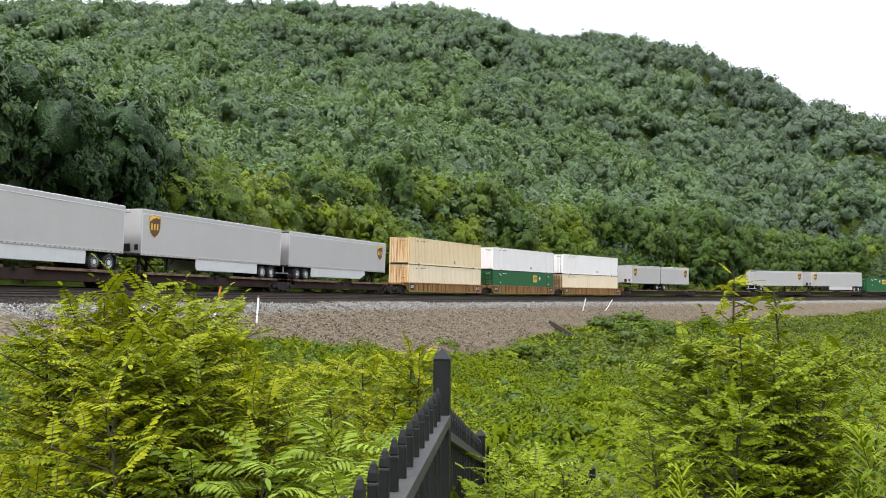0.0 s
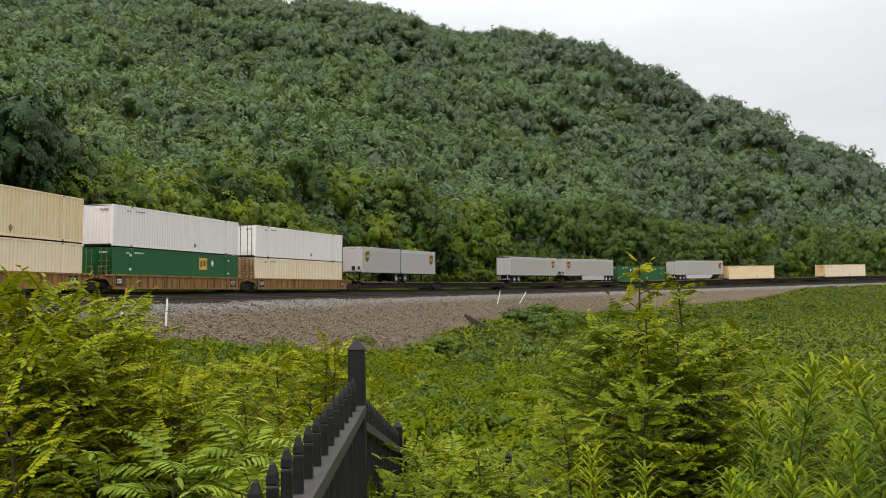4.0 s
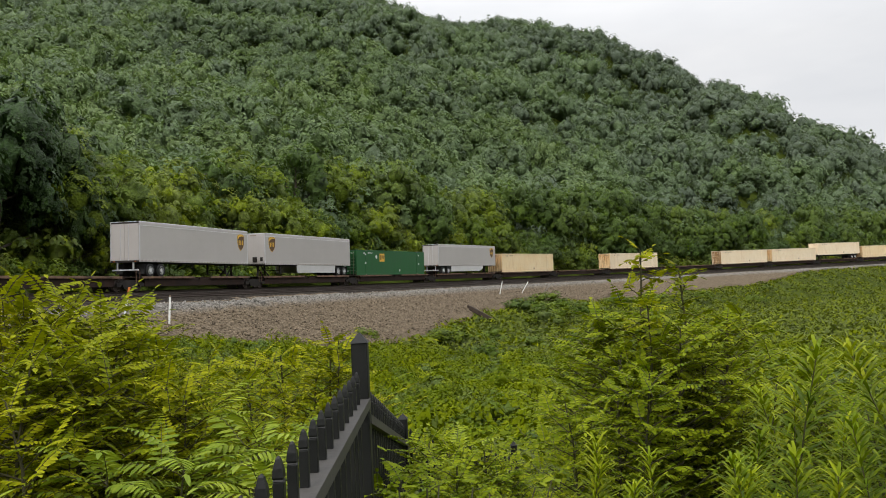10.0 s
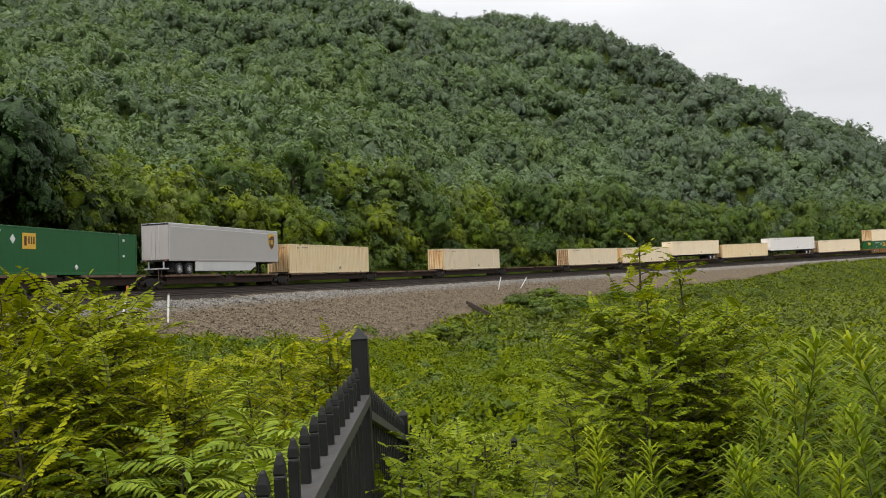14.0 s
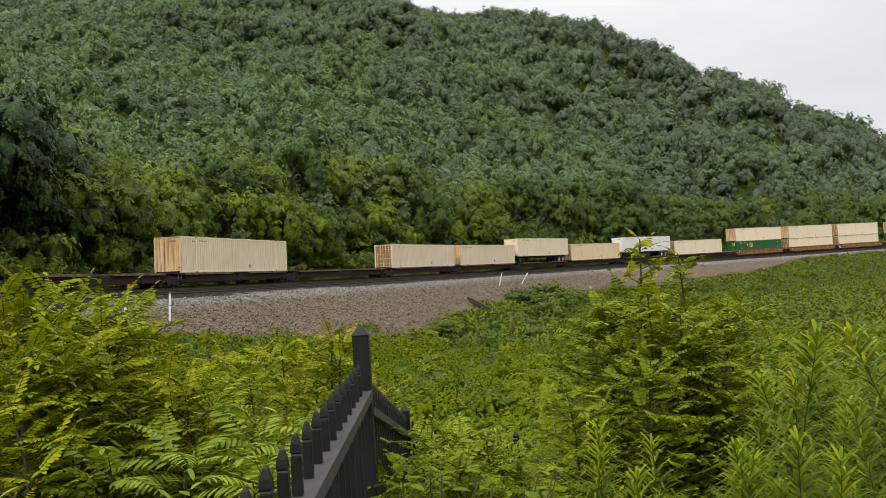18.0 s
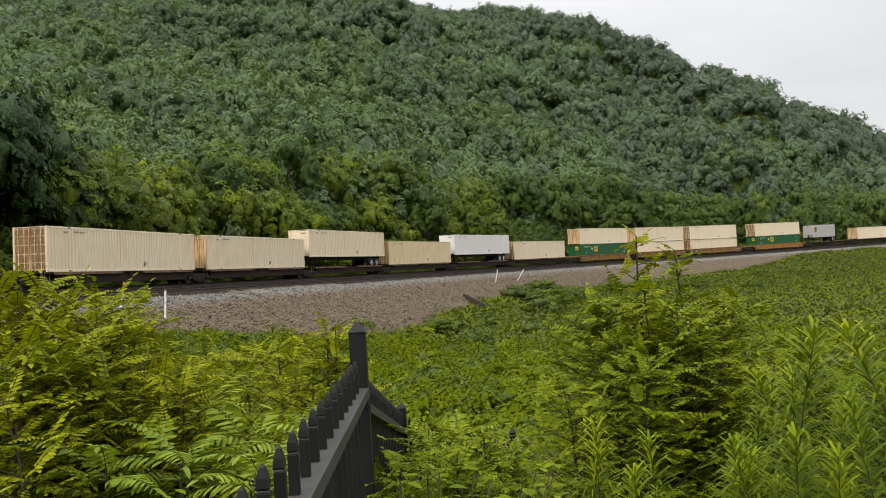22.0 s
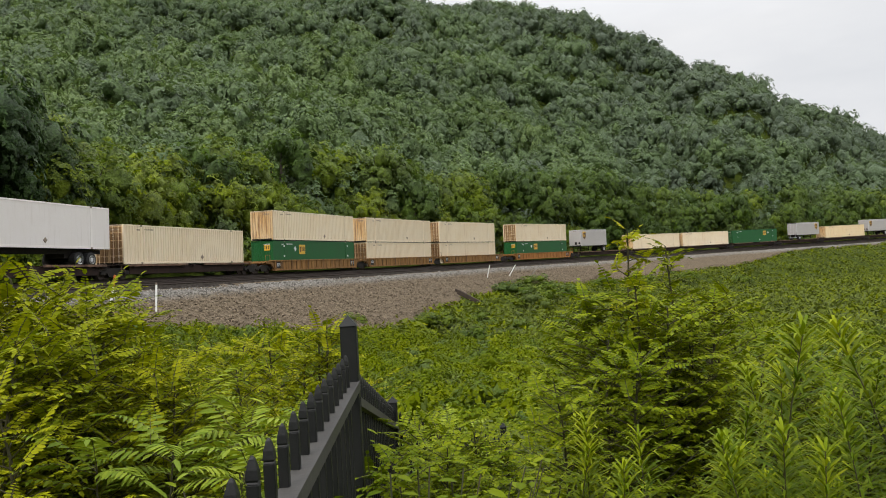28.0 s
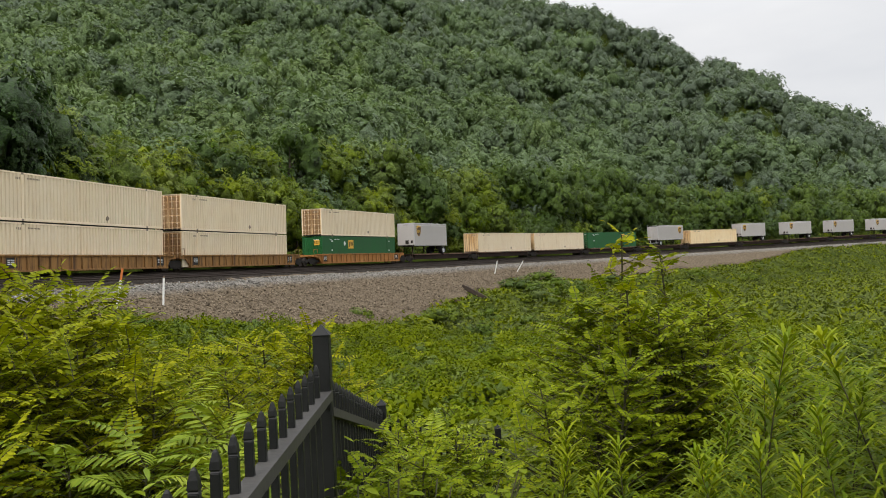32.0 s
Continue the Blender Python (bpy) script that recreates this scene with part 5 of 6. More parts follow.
def limb_tube(sh, a, b, r0, r1, n=6, sag=0.0, steps=3):
    a, b = Vector(a), Vector(b)
    prev = a
    for k in range(1, steps + 1):
        u = k / steps
        p = a.lerp(b, u) + Vector((0, 0, sag * math.sin(u * math.pi)))
        sh.tube(prev, p, r0 + (r1 - r0) * (k - 1) / steps, r0 + (r1 - r0) * u, n, False)
        prev = p


def tree_form(seed, height, radius, bare, material, clumps=230, per=22, leaf=0.060):
    """Meshes of a broad-leaved tree: trunk with limbs, and a crown."""
    rng = np.random.RandomState(seed)
    sh = Shape()
    top = height * 0.80
    lean = rng.normal(size=2) * 0.04 * height
    limb_tube(sh, (0, 0, -0.4), (lean[0], lean[1], top), 0.020 * height + 0.03, 0.03, 8, 0, 5)
    for k in range(8):
        u = bare / height + (0.75 - bare / height) * rng.rand()
        a = rng.uniform(0, 6.283)
        st = Vector((lean[0] * u, lean[1] * u, top * u))
        en = st + Vector((math.cos(a) * radius * 0.7, math.sin(a) * radius * 0.7, radius * rng.uniform(0.25, 0.7)))
        limb_tube(sh, st, en, 0.010 * height, 0.02, 5, 0.1, 3)
    trunk = sh.mesh("trunk", BARK)
    V, F, N, T = crown_shape(rng, 15, clumps, per, leaf, -0.75, 0.55)
    tall = (height - bare) / 2
    V = V * np.array([radius * 1.1, radius * 1.1, tall * 1.12]) + np.array([lean[0] * 0.6, lean[1] * 0.6, bare + tall * 0.85])
    V[:, 2] = np.where(V[:, 2] < bare * 0.5, bare * 0.5 + 0.15 * (V[:, 2] - bare * 0.5), V[:, 2])
    return trunk, mesh_np("crown", V, F, material, np.clip(0.5 + T, 0, 1), normals=N)


def build_edge_trees():
    rng = np.random.RandomState(12)
    forms = [tree_form(100 + i, h, r, b, *((DARK_TREES, 320, 24, 0.052) if h > 15 else (MID_TREES if i in (1, 3, 7, 8) else EDGE_TREES,))) for i, (h, r, b) in enumerate(((10.5, 4.3, 0.9), (12, 4.6, 1.6), (9, 4.0, 0.7), (13, 4.2, 2.4), (11, 5.0, 1.2), (17.5, 6.0, 1.2), (7.5, 3.2, 0.6), (11, 4.4, 1.0), (8.0, 3.4, 0.7), (17.0, 5.2, 1.0), (14.0, 4.6, 1.6)))]
    protos = []
    for (trunk, crown), lab in zip(forms, ("broad leafy tree behind the railway", "rounded green tree behind the railway", "low spreading tree behind the railway", "slender tree with a bare trunk behind the railway", "wide light green tree behind the railway", "tall dark broad-leaved tree above the railway", "young bushy tree behind the railway", "deep green rounded tree behind the railway", "small deep green tree behind the railway", "tall dark full-leaved tree above the railway", "tall yellow-green tree above the railway")):
        t = thing("tree", lab, "tree", "trees along the railway")
        part("trunk", trunk, BARK, t)
        part("crown", crown, EDGE_TREES, t)
        protos.append(t)
    used = set()

    def put(k, s, lat, size):
        x, y, th = on_track(s, lat)
        z = float(ground_z(x, y)[0])
        m = Matrix.LocRotScale((float(x), float(y), z - 0.1), Euler((0, 0, rng.uniform(0, 6.283))), None)
        if k not in used:
            used.add(k)
            ob = protos[k]
        else:
            ob = copy_thing(protos[k], m)
        ob.matrix_basis = m @ Matrix.Diagonal((size, size, size, 1))

    for k, s, lat, size in ((5, -27.5, 12, 0.95), (9, -20.5, 11, 0.86), (5, -16.5, 14, 0.90), (9, -13, 10.5, 0.62), (9, -33, 13, 0.95), (5, -40, 13, 0.9), (10, -23.5, 19, 0.95), (10, -12, 21, 0.8), (10, -9, 16, 0.62)):
        put(k, s, lat, size)
    s = -52.0
    while s < 235:
        if -31 < s < -15:
            s += 3.0
            continue
        deep = rng.rand() < np.interp(s, [-30, 0, 45, 75], [0.5, 0.15, 0.15, 0.9])
        put(([1, 3, 7, 8] if deep else [0, 2, 4, 6])[rng.randint(4)], s, rng.uniform(9.5, 12.5), rng.uniform(0.75, 1.05))
        if rng.rand() < 0.6:
            put(8 if deep else 6, s + 3, rng.uniform(7.8, 9.2), rng.uniform(0.55, 0.85))
        put(([1, 3, 7] if deep else [0, 1, 4])[rng.randint(3)], s + 2, rng.uniform(14.5, 19), rng.uniform(0.9, 1.2))
        s += rng.uniform(4.8, 7.0)


build_edge_trees()
build_forest()

# ---- undergrowth between the fence and the railway ----
def mound(x, y):
    """Height of the leafy cover over the ground: hummocks with hollows between."""
    a = 0.5 + 0.5 * wobble(x, y, 4.2, 31, 2)
    b = 0.5 + 0.5 * wobble(x, y, 12, 32, 2)
    c = 0.5 + 0.5 * wobble(x, y, 1.9, 34, 2)
    return 0.10 + 0.9 * np.clip(a, 0, 1.3) ** 1.8 + 0.8 * np.clip(b, 0, 1.3) ** 2 + 0.55 * np.clip(c, 0, 1.3) ** 1.5


def build_cover(name, label, r_lo, r_hi, n, size, seed, az=38, thick=0.35, shade=0.0, stretch=1.7, rough=0.34, beyond=0):
    rng = np.random.RandomState(seed)
    r = np.sqrt(rng.uniform(r_lo ** 2, r_hi ** 2, n * 3))
    a = np.radians(rng.uniform(beyond, az, n * 3) * rng.choice((-1, 1), n * 3))
    x, y = r * np.sin(a), r * np.cos(a)
    s, side = nearest(x, y)
    edge = gravel_edge(s) + 0.6 * wobble(x, y, 5, 41) + rng.uniform(-1.0, 0.6, len(x))
    k = np.where((side > edge) & ((r > 3.0) | (np.abs(x + 0.25) > 0.55)))[0][:n]
    x, y, r = x[k], y[k], r[k]
    inward = np.clip((side[k] - edge[k]) / 4.0, 0.06, 1)
    h = mound(x, y) * np.clip((r - 1.0) / 9, 0.25, 1.0) * inward
    e = 0.15
    gx = (mound(x + e, y) - mound(x - e, y)) / (2 * e)
    gy = (mound(x, y + e) - mound(x, y - e)) / (2 * e)
    z = ground_z(x, y) + 0.05 + 0.09 * inward + h - thick * rng.rand(len(x)) ** 1.5 * np.clip(h * 1.5, 0.1, 1.0)
    N = np.stack([-gx, -gy, np.ones(len(x))], 1) + rng.normal(size=(len(x), 3)) * rough
    V, F = blades(np.stack([x, y, z], 1), N, size * rng.uniform(0.6, 1.4, len(x)), rng, 0.3, stretch)
    tone = np.clip(0.56 + shade + 0.16 * wobble(x, y, 7, 51) + 0.13 * wobble(x, y, 2.3, 52) + 0.10 * rng.normal(size=len(x)) + 0.16 * (1 - inward), 0, 1)
    soft = np.stack([-gx, -gy, np.ones(len(x))], 1) * 0.4 + N * 0.8
    soft /= np.linalg.norm(soft, axis=1, keepdims=True)
    me = mesh_np(name, V, F, COVER_LEAF, np.repeat(tone, 4), normals=np.repeat(soft, 4, axis=0))
    tagged(new(name, me), label, "undergrowth", "", "stuff")


def leaflet(out, p, d, n, length, width):
    """A pointed leaf blade folded along its midrib."""
    d, n = d.normalized(), n.normalized()
    w = d.cross(n).normalized()
    o = len(out[0])
    a, b = p + d * length * 0.30 + n * width * 0.10, p + d * length * 0.70 + n * width * 0.02
    out[0].extend([p, a + w * width * 0.48, b + w * width * 0.42, p + d * length - n * length * 0.10, b - w * width * 0.42, a - w * width * 0.48])
    out[1].extend([(o, o + 2, o + 1), (o, o + 3, o + 2), (o, o + 4, o + 3), (o, o + 5, o + 4)])


def compound_leaf(out, stalks, p, d, length, pairs, ll, lw, droop, rr):
    """A feathered leaf: leaflets in pairs along a drooping stalk."""
    up = Vector((0, 0, 1))
    d = d.normalized()
    pts, roll = [], rr.uniform(-0.4, 0.4)
    for k in range(pairs + 2):
        u = k / (pairs + 1)
        pts.append(p + d * length * u + up * length * (0.18 * u - droop * u * u))
    stalks.append(pts)
    for k in range(1, pairs + 1):
        t = (pts[k + 1] - pts[k]).normalized()
        w = t.cross(up)
        w = w.normalized() if w.length > 1e-3 else Vector((1, 0, 0))
        n = w.cross(t).normalized()
        w, n = w * math.cos(roll) + n * math.sin(roll), n * math.cos(roll) - w * math.sin(roll)
        f = math.sin(math.pi * (0.25 + 0.65 * k / pairs)) * rr.uniform(0.85, 1.12)
        for sg in (-1, 1):
            leaflet(out, pts[k], w * sg * 0.9 + t * 0.45 - n * rr.uniform(0.05, 0.35), n + w * rr.uniform(-0.3, 0.3), ll * f, lw * f)
    leaflet(out, pts[-1], (pts[-1] - pts[-2]), up + d * 0.2, ll, lw)


def sapling_form(seed, height, branches, leaf_len, pairs, ll, lw, material, spread=0.28, low=0.15, droop=0.3):
    """A young tree with feathered leaves, as two meshes: stem and foliage."""
    rr = random.Random(seed)
    sh, out, stalks = Shape(), ([], []), []
    lean = Vector((rr.uniform(-0.08, 0.08), rr.uniform(-0.08, 0.08), 0)) * height
    path = [lean * (k / 6) ** 2 + Vector((rr.uniform(-1, 1), rr.uniform(-1, 1), 0)) * 0.012 * height * (k > 0) + Vector((0, 0, height * k / 6)) for k in range(7)]
    for k in range(6):
        sh.tube(path[k], path[k + 1], 0.009 * height * (1 - k / 6.5) + 0.003, 0.009 * height * (1 - (k + 1) / 6.5) + 0.003, 7, False)

    def at(u):
        k = min(5, int(u * 6))
        return path[k].lerp(path[k + 1], u * 6 - k)

    tips = []
    for b in range(branches):
        u = low + (0.96 - low) * b / max(1, branches - 1)
        a = b * 2.4 + rr.uniform(-0.5, 0.5)
        ln = height * spread * (1.15 - 0.95 * u ** 1.5) * rr.uniform(0.65, 1.2)
        st = at(u)
        en = st + Vector((math.cos(a), math.sin(a), rr.uniform(0.25, 0.85))) * ln
        sh.tube(st, en, 0.0035 * height * (1.2 - u) + 0.0025, 0.002, 5, False)
        tips.append((st, en, 6 if ln > 0.3 else 4))
    tips.append((at(0.82), at(1.0), 5))
    for st, en, n in tips:
        ax = (en - st).normalized()
        for k in range(n):
            p = st.lerp(en, 0.40 + 0.60 * k / max(1, n - 1))
            a = k * 2.4 + rr.uniform(-0.5, 0.5)
            side = Vector((math.cos(a), math.sin(a), rr.uniform(-0.15, 0.45)))
            d = (side + ax * (0.9 if k == n - 1 else 0.35)).normalized()
            compound_leaf(out, stalks, p, d, leaf_len * rr.uniform(0.7, 1.15), pairs, ll, lw, droop * rr.uniform(0.6, 1.3), rr)
    for pts in stalks:
        sh.tube(pts[0], pts[len(pts) // 2], 0.0025, 0.002, 3, False)
        sh.tube(pts[len(pts) // 2], pts[-1], 0.002, 0.001, 3, False)
    return sh.mesh("stem", STEM), mesh_np("foliage", np.array([v[:] for v in out[0]]), np.array(out[1]), material)


def broad_weed_form(seed, height):
    """A sprawling weed with broad pointed leaves on a few thin stems."""
    rr = random.Random(seed)
    sh, out = Shape(), ([], [])
    for k in range(10):
        a, q = rr.uniform(0, 6.28), height * rr.uniform(0.1, 0.45)
        tip = Vector((math.cos(a) * q, math.sin(a) * q, height * rr.uniform(0.7, 1.0)))
        limb_tube(sh, (0, 0, -0.05), tip, 0.004, 0.002, 4, 0.04, 3)
        for i in range(16):
            u = 0.25 + 0.75 * i / 15
            p = tip * u + Vector((0, 0, 0.04 * math.sin(u * math.pi)))
            b = i * 2.4 + rr.uniform(-0.4, 0.4)
            d = Vector((math.cos(b), math.sin(b), rr.uniform(-0.25, 0.45)))
            n = Vector((rr.uniform(-0.4, 0.4), rr.uniform(-0.4, 0.4), 1.0))
            size = rr.uniform(0.032, 0.055)
            leaflet(out, p + d * 0.02, d, n, size, size * 0.62)
    return sh.mesh("stem", STEM), mesh_np("foliage", np.array([v[:] for v in out[0]]), np.array(out[1]), BUSH_LEAF)


def goldenrod_form(seed, height):
    """A leafy upright weed: long narrow leaves all the way up, tight at the tip."""
    rr = random.Random(seed)
    sh, V, F = Shape(), [], []
    lean = Vector((rr.uniform(-0.2, 0.2), rr.uniform(-0.2, 0.2), 0)) * height
    path = [lean * (k / 5) ** 2 + Vector((0, 0, height * k / 5)) for k in range(6)]
    for k in range(5):
        sh.tube(path[k], path[k + 1], 0.006 - 0.0008 * k, 0.006 - 0.0008 * (k + 1), 6, False)
    n = 200
    for i in range(n):
        u = 0.12 + 0.88 * (i / (n - 1)) ** 0.85
        k = min(4, int(u * 5))
        p = path[k].lerp(path[k + 1], u * 5 - k)
        a = i * 2.3999 + rr.uniform(-0.3, 0.3)
        out = Vector((math.cos(a), math.sin(a), 0))
        rise = 0.50 + 1.1 * max(0, u - 0.72) / 0.28
        ln = (0.235 if u < 0.8 else 0.235 - 0.45 * (u - 0.8)) * rr.uniform(0.75, 1.15) * (0.6 + 0.4 * min(1, u * 3))
        d = (out + Vector((0, 0, rise))).normalized()
        w = Vector((-math.sin(a), math.cos(a), 0))
        o = len(V)
        for j, (f, ww) in enumerate(((0.0, 0.25), (0.35, 1.0), (0.7, 0.75))):
            q = p + d * ln * f + Vector((0, 0, -0.38 * ln * f * f)) + out * ln * 0.12 * f
            for sg in (-1, 1):
                V.append(q + w * sg * ww * 0.0072)
        V.append(p + d * ln + Vector((0, 0, -0.55 * ln)) + out * ln * 0.16)
        F += [(o, o + 1, o + 3), (o, o + 3, o + 2), (o + 2, o + 3, o + 5), (o + 2, o + 5, o + 4), (o + 4, o + 5, o + 6)]
    V, F, cut = np.array([v[:] for v in V]), np.array(F), n - 30
    low, tip = mesh_np("foliage", V[:cut * 7], F[:cut * 5], ROD_LEAF), mesh_np("bud_tuft", V[cut * 7:], F[cut * 5:] - cut * 7, ROD_TIP)
    return sh.mesh("stem", STEM), low, tip


def shrub_form(seed, radius, height, n, leaf, material=None):
    """A low bush: twigs from the ground with small leaves in uneven tufts."""
    rng = np.random.RandomState(seed)
    sh = Shape()
    for k in range(9):
        a = rng.uniform(0, 6.283)
        q = radius * rng.uniform(0.2, 0.8)
        limb_tube(sh, (0, 0, -0.1), (math.cos(a) * q, math.sin(a) * q, height * rng.uniform(0.5, 0.95)), 0.012, 0.004, 5, 0.05, 3)
    V, F, N, T = crown_shape(rng, 7, n // 16, 16, leaf / radius, -0.1, 0.6)
    V = V * np.array([radius, radius, height]) * 1.05
    V[:, 2] = np.maximum(V[:, 2], -0.05)
    return sh.mesh("stem", STEM), mesh_np("foliage", V, F, material or SAPLING_LEAF, np.clip(0.5 + T, 0, 1), normals=N)


def plant_kind(name, forms, label, category, group):
    protos = []
    for stem, leaves, *tip in forms:
        t = thing(name, label, category, group)
        part(stem.name.split(".")[0], stem, STEM, t)
        part("foliage", leaves, SAPLING_LEAF, t)
        for tuft in tip:
            part("bud_tuft", tuft, ROD_TIP, t, "yellow-green tuft of young leaves")
        protos.append([t, False])
    return protos


def put_plant(protos, k, x, y, size, turn, sink=0.03):
    z = float(ground_z(x, y)[0]) - sink
    m = Matrix.LocRotScale((x, y, z), Euler((0, 0, turn)), None)
    proto = protos[k % len(protos)]
    ob = copy_thing(proto[0], m) if proto[1] else proto[0]
    proto[1] = True
    ob.matrix_basis = m @ Matrix.Diagonal((size, size, size, 1))


def seen_top(px, py, depth):
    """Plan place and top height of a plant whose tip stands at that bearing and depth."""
    depth = depth * 0.66
    return (px - 784) / 1400 * depth, depth, EYE - (py - (525 - 0.054 * (px - 784))) / 1400 * depth


SAP_H = 1.8
saplings = plant_kind("sapling", [sapling_form(200 + i, SAP_H, 38, 0.22, 9, 0.043, 0.021, SAPLING_LEAF, 0.30, 0.16) for i in range(6)], "bright yellow-green sapling with feathered leaves", "sapling", "saplings")
bushes = plant_kind("sapling", [sapling_form(220 + i, SAP_H, 44, 0.21, 8, 0.045, 0.024, BUSH_LEAF, 0.30, 0.20) for i in range(6)], "green bushy sapling with feathered leaves and dark stems", "sapling", "saplings")
sumacs = plant_kind("sumac", [sapling_form(300 + i, 1.5, 5, 0.46, 11, 0.10, 0.026, SUMAC_LEAF, 0.22, 0.4, 0.42) for i in range(3)], "green sumac with long feathered drooping leaves", "sumac", "sumacs")
leaders = plant_kind("sapling", [sapling_form(250 + i, 2.4, 15, 0.17, 5, 0.055, 0.030, SAPLING_LEAF, 0.12, 0.32) for i in range(2)], "tall slim yellow-green sapling with a bare dark stem", "sapling", "saplings")
rods = plant_kind("goldenrod", [goldenrod_form(400 + i, 1.4) for i in range(5)], "tall green goldenrod stalk with narrow leaves", "wildflower", "goldenrods")
weeds = plant_kind("broad_leaved_weed", [broad_weed_form(450 + i, 0.8) for i in range(4)], "green weed with broad pointed leaves by the fence", "weed", "weeds by the fence")
shrubs = plant_kind("shrub", [shrub_form(500 + i, 0.9, 0.9, 800, 0.09, SHRUB_LEAF) for i in range(5)], "low green leafy shrub in the hollow", "shrub", "shrubs")


brambles = plant_kind("bramble", [shrub_form(520 + i, 1.1, 1.1, 1300, 0.085, BUSH_LEAF) for i in range(4)], "bright green bramble clump in the hollow", "shrub", "bramble clumps")


def build_plants():
    rr = random.Random(8)
    n = 0

    def top_at(kind, full, px, py, depth, k):
        x, y, zt = seen_top(px, py, depth)
        z = float(ground_z(x, y)[0])
        put_plant(kind, k, x, y, max(0.35, (zt - z) / full), rr.uniform(0, 6.28))

    left = ((60, 560, 5.5), (100, 500, 5.6), (150, 525, 6.0), (150, 548, 5.5), (255, 630, 6.5), (15, 600, 4.8), (310, 612, 7.0), (-40, 560, 5.5), (-90, 600, 5.0), (350, 625, 8.5), (420, 628, 9.5), (490, 618, 9.5), (575, 596, 8.0), (130, 530, 5.2), (140, 575, 5.0), (192, 628, 5.2), (70, 605, 4.6), (20, 545, 5.2), (-20, 640, 4.2), (150, 590, 4.6), (130, 640, 4.4), (60, 690, 3.9), (240, 660, 4.8), (310, 690, 4.8), (380, 660, 6.5), (530, 650, 7.5), (450, 660, 7.0))
    right = ((1150, 520, 7.6), (1240, 545, 8.0), (1075, 545, 7.8), (1015, 585, 8.4), (1290, 555, 8.6), (1180, 560, 7.0), (1250, 585, 7.2), (1400, 625, 8.0), (1105, 640, 6.2), (1000, 690, 6.0), (1330, 660, 6.6), (1060, 610, 7.0), (1150, 600, 7.4), (1440, 660, 6.8), (1480, 680, 6.4), (1530, 700, 5.6), (1580, 640, 6.2))
    for i, (px, py, d) in enumerate(left):
        top_at(saplings, SAP_H, px, py, d, i)
    for i, (px, py, d) in enumerate(right):
        top_at(bushes, SAP_H, px, py, d, i)
    for i, (px, py, d) in enumerate(((735, 765, 4.6), (785, 760, 5.0), (840, 768, 5.2), (715, 815, 3.9), (765, 800, 4.2), (815, 835, 4.4), (880, 810, 5.0))):
        top_at(bushes, SAP_H, px, py, d, i + 2)
    for i, (px, py, d) in enumerate(((1135, 424, 7.8), (1204, 452, 8.0), (1122, 510, 7.2), (580, 590, 7.6))):
        top_at(leaders, 2.4, px, py, d, i)
    for i, (px, py, d) in enumerate(((430, 690, 4.7), (500, 705, 4.6), (375, 650, 5.2), (300, 720, 4.2), (560, 715, 5.4), (460, 760, 3.9), (800, 740, 6.2), (200, 740, 4.0))):
        top_at(sumacs, 1.72, px, py, d, i)
    for i, (px, py, d) in enumerate(((1345, 588, 4.4), (1030, 752, 4.5), (1140, 792, 4.2), (1262, 735, 4.4), (1372, 748, 3.9), (1348, 785, 3.6), (1440, 800, 3.5), (1562, 556, 4.2), (1500, 660, 4.6), (1212, 800, 4.0), (1300, 790, 3.9), (1085, 825, 3.8), (1640, 580, 4.3), (1545, 720, 3.6), (1405, 660, 5.4), (985, 800, 4.4))):
        top_at(rods, 1.42, px, py, d, i)
        if i % 2 == 0:
            top_at(rods, 1.42, px + rr.uniform(25, 60), py + rr.uniform(50, 110), d * 1.04, i + 1)
    for i, (px, py, d) in enumerate(((702, 838, 3.2), (735, 845, 3.4), (765, 828, 3.8), (720, 868, 3.0), (795, 845, 3.9), (838, 855, 3.8), (690, 872, 2.9), (880, 850, 4.2), (930, 845, 4.4), (560, 830, 3.6), (480, 850, 3.5))):
        top_at(weeds, 0.8, px, py, d, i)
    i = 0
    while i < 210:
        r, a = math.sqrt(rr.uniform(6 ** 2, 50 ** 2)), math.radians(rr.uniform(-34, 36))
        x, y = r * math.sin(a), r * math.cos(a)
        s, side = nearest(np.array([x]), np.array([y]))
        if side[0] < gravel_edge(s)[0] + 0.5:
            continue
        put_plant(shrubs, i, x, y, rr.uniform(0.6, 1.25), rr.uniform(0, 6.28), 0.08 - (0.55 * float(mound(x, y)) if r > 12 else 0.0))
        i += 1

    for i in range(44):
        r, a = rr.uniform(15, 52), math.radians(rr.uniform(-5, 20))
        x, y = r * math.sin(a), r * math.cos(a)
        s, side = nearest(np.array([x]), np.array([y]))
        if side[0] > gravel_edge(s)[0] + 1.5:
            put_plant(brambles, i, x, y, rr.uniform(0.6, 1.15), rr.uniform(0, 6.28), 0.05 - 0.62 * float(mound(x, y)))
    for i in range(46):
        r, a = rr.uniform(20, 62), math.radians(rr.uniform(8, 34))
        x, y = r * math.sin(a), r * math.cos(a)
        s, side = nearest(np.array([x]), np.array([y]))
        if side[0] > gravel_edge(s)[0] + 1.0:
            put_plant(shrubs, i, x, y, rr.uniform(1.0, 1.7), rr.uniform(0, 6.28), 0.1 - 0.5 * float(mound(x, y)))


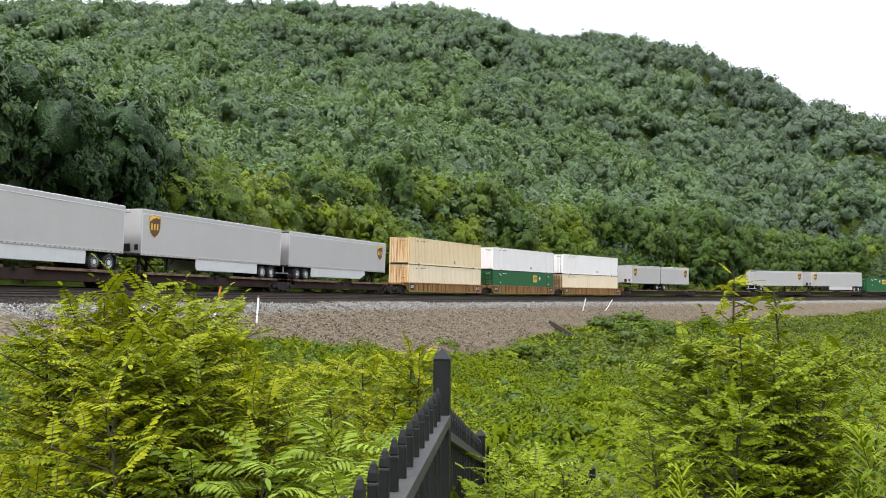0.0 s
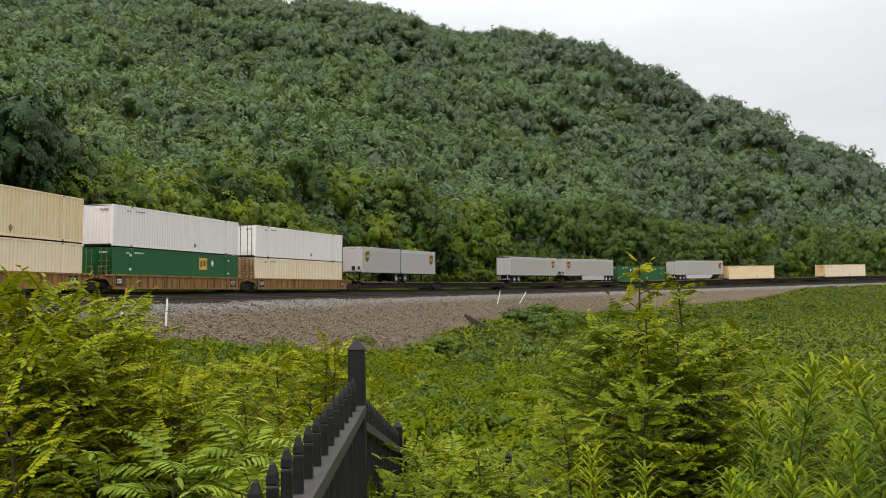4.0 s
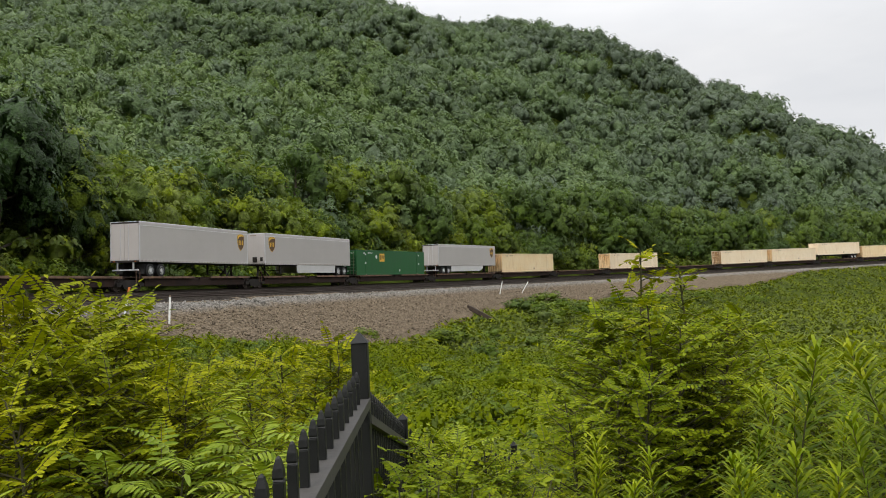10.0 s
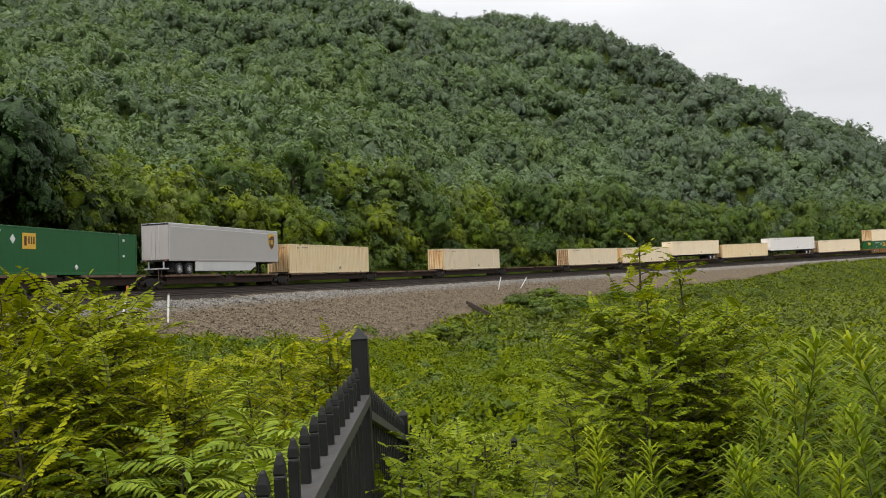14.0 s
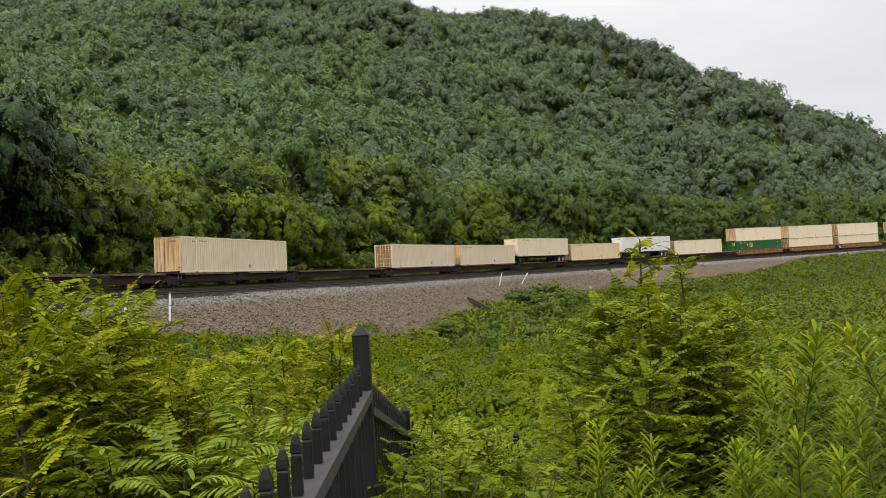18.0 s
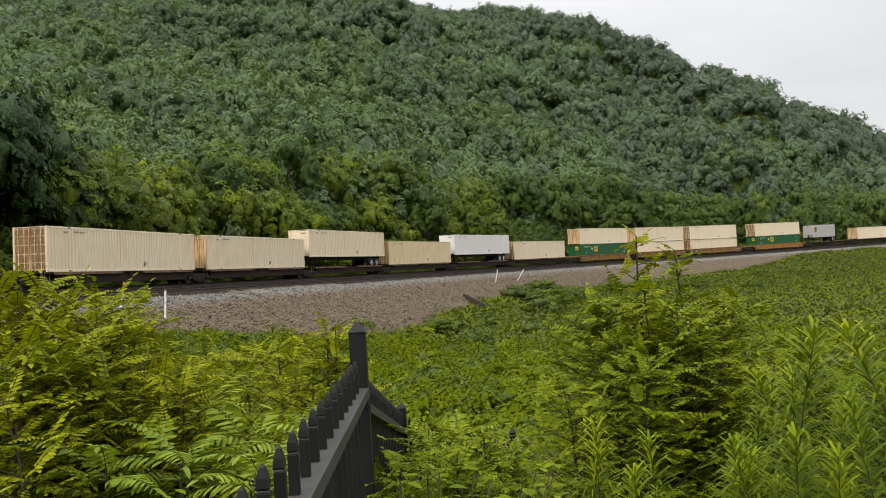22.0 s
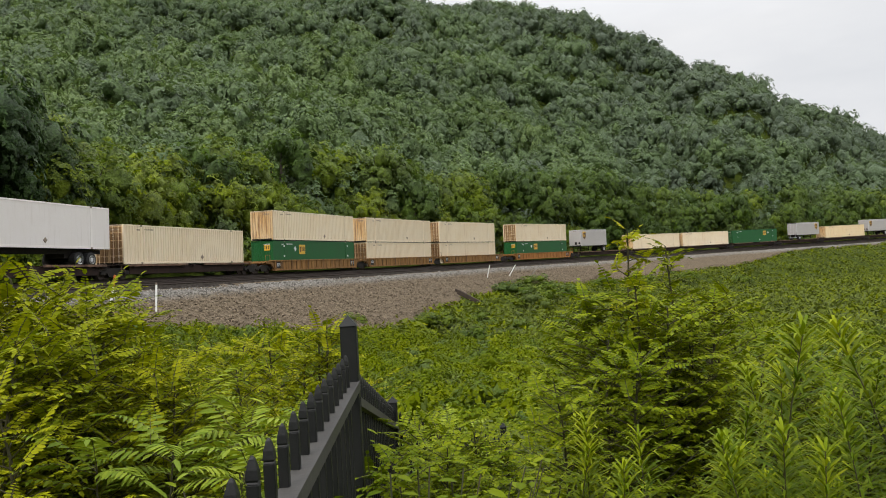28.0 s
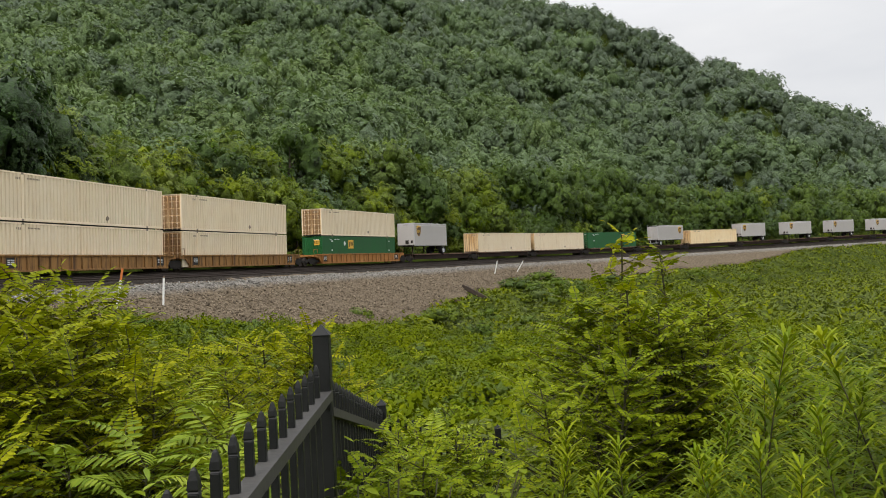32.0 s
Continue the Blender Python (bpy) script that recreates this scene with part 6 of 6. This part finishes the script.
build_plants()
vines = plant_kind("vine_mound", [shrub_form(600 + i, 2.2, 1.5, 1900, 0.17, VINE_LEAF) for i in range(3)], "dark green mound of creeping vines on the bank", "vine", "vine mounds")
for i, (s, side, size) in enumerate(((31, 15.4, 1.15), (39, 15.2, 1.3), (39, 18.4, 1.3), (27, 19.6, 1.2), (33, 17.8, 1.3), (-0.7, 19.6, 0.85), (-2.0, 18.4, 0.7), (4.0, 21.5, 0.8), (-9.0, 24.2, 0.8), (-19, 27.6, 0.55), (3, 25.0, 0.9), (7, 29.2, 0.9), (-17, 24.1, 0.5), (104, 21.7, 1.0), (131, 19.0, 0.8), (60, 17.5, 1.0), (75, 18.0, 0.9), (90, 18.5, 1.0), (118, 17.0, 0.8))):
    vx, vy, _ = on_track(float(s), -side)
    put_plant(vines, i, float(vx), float(vy), size, i * 1.3, -0.60 * float(mound(float(vx), float(vy))))
px_, py_, _ = on_track(-11.0, -15.4)
put_plant(shrubs, 1, float(px_), float(py_), 1.15, 0.4, 0.1)
# The near weeds' tone is lowered to stand in for shade between plants.
build_cover("near_undergrowth", "dense green weeds below the fence, toned down for plant shade", 1.0, 12, 36000, 0.055, 61, 42, 0.30, -0.30)
build_cover("verge_weeds", "rough grass and weeds round the fence", 1.2, 24, 45000, 0.07, 66, 180, 0.25, -0.1, beyond=40)
build_cover("hollow_undergrowth", "tangled green vines and weeds filling the hollow", 12, 60, 220000, 0.088, 62, 36, 0.32, 0.04, 2.0, 0.45)
build_cover("bank_undergrowth", "green creeping vines over the bank below the railway", 56, 240, 95000, 0.20, 63, 36, 0.45, -0.16, 2.8, 0.5)


# ---- bushes at the foot of the woods ----
edge_bushes = plant_kind("edge_bush", [shrub_form(700 + i, 2.1, h, 1500, 0.20, m) for i, (h, m) in enumerate(((2.4, EDGE_TREES), (3.2, MID_TREES), (2.0, EDGE_TREES), (3.4, MID_TREES), (2.8, EDGE_TREES)))], "leafy green bush at the edge of the woods", "bush", "bushes behind the railway")
er = random.Random(15)
for lat_lo, lat_hi, step, grow in ((7.0, 8.6, 3.0, 0.85), (9.4, 12.5, 2.6, 1.35)):
    es = -22.0
    while es < 235:
        ex, ey, _ = on_track(es, er.uniform(lat_lo, lat_hi))
        put_plant(edge_bushes, er.randrange(5), float(ex), float(ey), er.uniform(0.8, 1.3) * grow, er.uniform(0, 6.28), 0.15)
        es += step * er.uniform(0.75, 1.3)


# ---- loose stones over the bank ----
def build_stones():
    rng = np.random.RandomState(77)
    n = 26000
    s = -46 + 120 * rng.rand(n) ** 1.5
    side = 6.9 + 10.4 * rng.rand(n)
    k = side < gravel_edge(s) - 0.3
    s, side = s[k], side[k]
    x, y, th = on_track(s, -side)
    z = ballast_z(s, side) + 0.02
    n = len(s)
    size = rng.uniform(0.035, 0.085, n) * (1 + 0.5 * (rng.rand(n) < 0.1))
    octa = np.array([(1, 0, 0), (-1, 0, 0), (0, 1, 0), (0, -1, 0), (0, 0, 1), (0, 0, -1)], float)
    tri = np.array([(0, 2, 4), (2, 1, 4), (1, 3, 4), (3, 0, 4), (2, 0, 5), (1, 2, 5), (3, 1, 5), (0, 3, 5)])
    V = octa[None] * size[:, None, None] * rng.uniform(0.6, 1.3, (n, 6, 1)) + rng.normal(size=(n, 6, 3)) * size[:, None, None] * 0.2
    V = V + np.stack([x, y, z], 1)[:, None]
    F = (tri[None] + np.arange(n)[:, None, None] * 6).reshape(-1, 3)
    old = np.repeat(np.clip((side - 7.6) / 2.6, 0, 0.7), 6)
    me = mesh_np("loose_stones", V.reshape(-1, 3), F, STONE, old, "old")
    tagged(new("loose_stones", me), "grey and brown loose stones over the railway bank", "stones", "", "stuff")


build_stones()


# ---- marker stakes and a log on the gravel bank ----
def stake(s, side, height, tip, lean, label, paint=None):
    x, y, th = on_track(s, -side)
    z = float(ballast_z(np.array(s), np.array(side)))
    t = thing("marker_stake", label, "marker stake", "marker stakes")
    body = Shape()
    w = 0.055
    top = height * (0.72 if tip else 1.0)
    body.box(-w, w, -0.015, 0.015, -0.3, top, 0.004)
    part("stake_body", body, paint or STAKE_WHITE, t)
    if tip:
        part("stake_tip", Shape().box(-w, w, -0.017, 0.017, top + 0.002, height, 0.004), STAKE_ORANGE, t, "orange painted tip")
    else:
        part("stake_cap", Shape().box(-w * 0.8, w * 0.8, -0.014, 0.014, top + 0.002, top + 0.12, 0.004), MARK_DARK, t, "dark cap")
    t.matrix_basis = Matrix.LocRotScale((float(x), float(y), z), Euler((0, radians(lean), 0)), None)


stake(-34.2, 10.1, 2.2, True, 11, "leaning white marker stake with an orange tip on gravel")
stake(-29.5, 10.1, 1.55, False, 3, "upright white marker stake on the gravel bank")
stake(36.0, 10.1, 1.75, False, 14, "leaning white marker stake on the gravel bank")
stake(43.0, 10.1, 1.75, False, 32, "steeply leaning white marker stake on the gravel bank")
stake(50.5, 10.1, 1.75, False, 45, "fallen weathered grey marker stake on the gravel bank", STAKE_GREY)

log = thing("old_timber", "dark weathered timber lying half buried in weeds", "timber")
lx, ly, _ = on_track(17.5, -15.8)
lz = float(ballast_z(np.array(17.5), np.array(15.8)))
sh = Shape().box(-1.6, 1.2, -0.20, 0.20, -0.26, 0.22, 0.04)
part("beam", sh, LOG_WOOD, log)
part("split_end", Shape().box(-1.95, -1.5, -0.14, 0.04, -0.12, 0.18, 0.03), LOG_WOOD, log)
log.matrix_basis = Matrix.LocRotScale((float(lx), float(ly), lz + 0.30), Euler((0, radians(30), radians(-15))), None)


# ---- what moves: the train rolls along its track ----
def train_shift(t):
    u = t - 16.0
    return 12.893 * u + 0.5 * 0.02224 * u * u


def riding_pose(a, b, height, t):
    sa, sb = a - train_shift(t), b - train_shift(t)
    xa, ya, _ = on_track(sa)
    xb, yb, _ = on_track(sb)
    za, zb = float(rail_z(sa)), float(rail_z(sb))
    rot = Euler((radians(1.8), -math.atan2(zb - za, math.hypot(xb - xa, yb - ya)), math.atan2(yb - ya, xb - xa)))
    m = Matrix.LocRotScale(((xa + xb) / 2, (ya + yb) / 2, (za + zb) / 2), rot, None)
    return m @ Matrix.Translation((0, 0, height))


def motions():
    for ob, a, b, height in MOVING:
        walk(ob, [(float(t), riding_pose(a, b, height, t)) for t in range(33)])


motions()
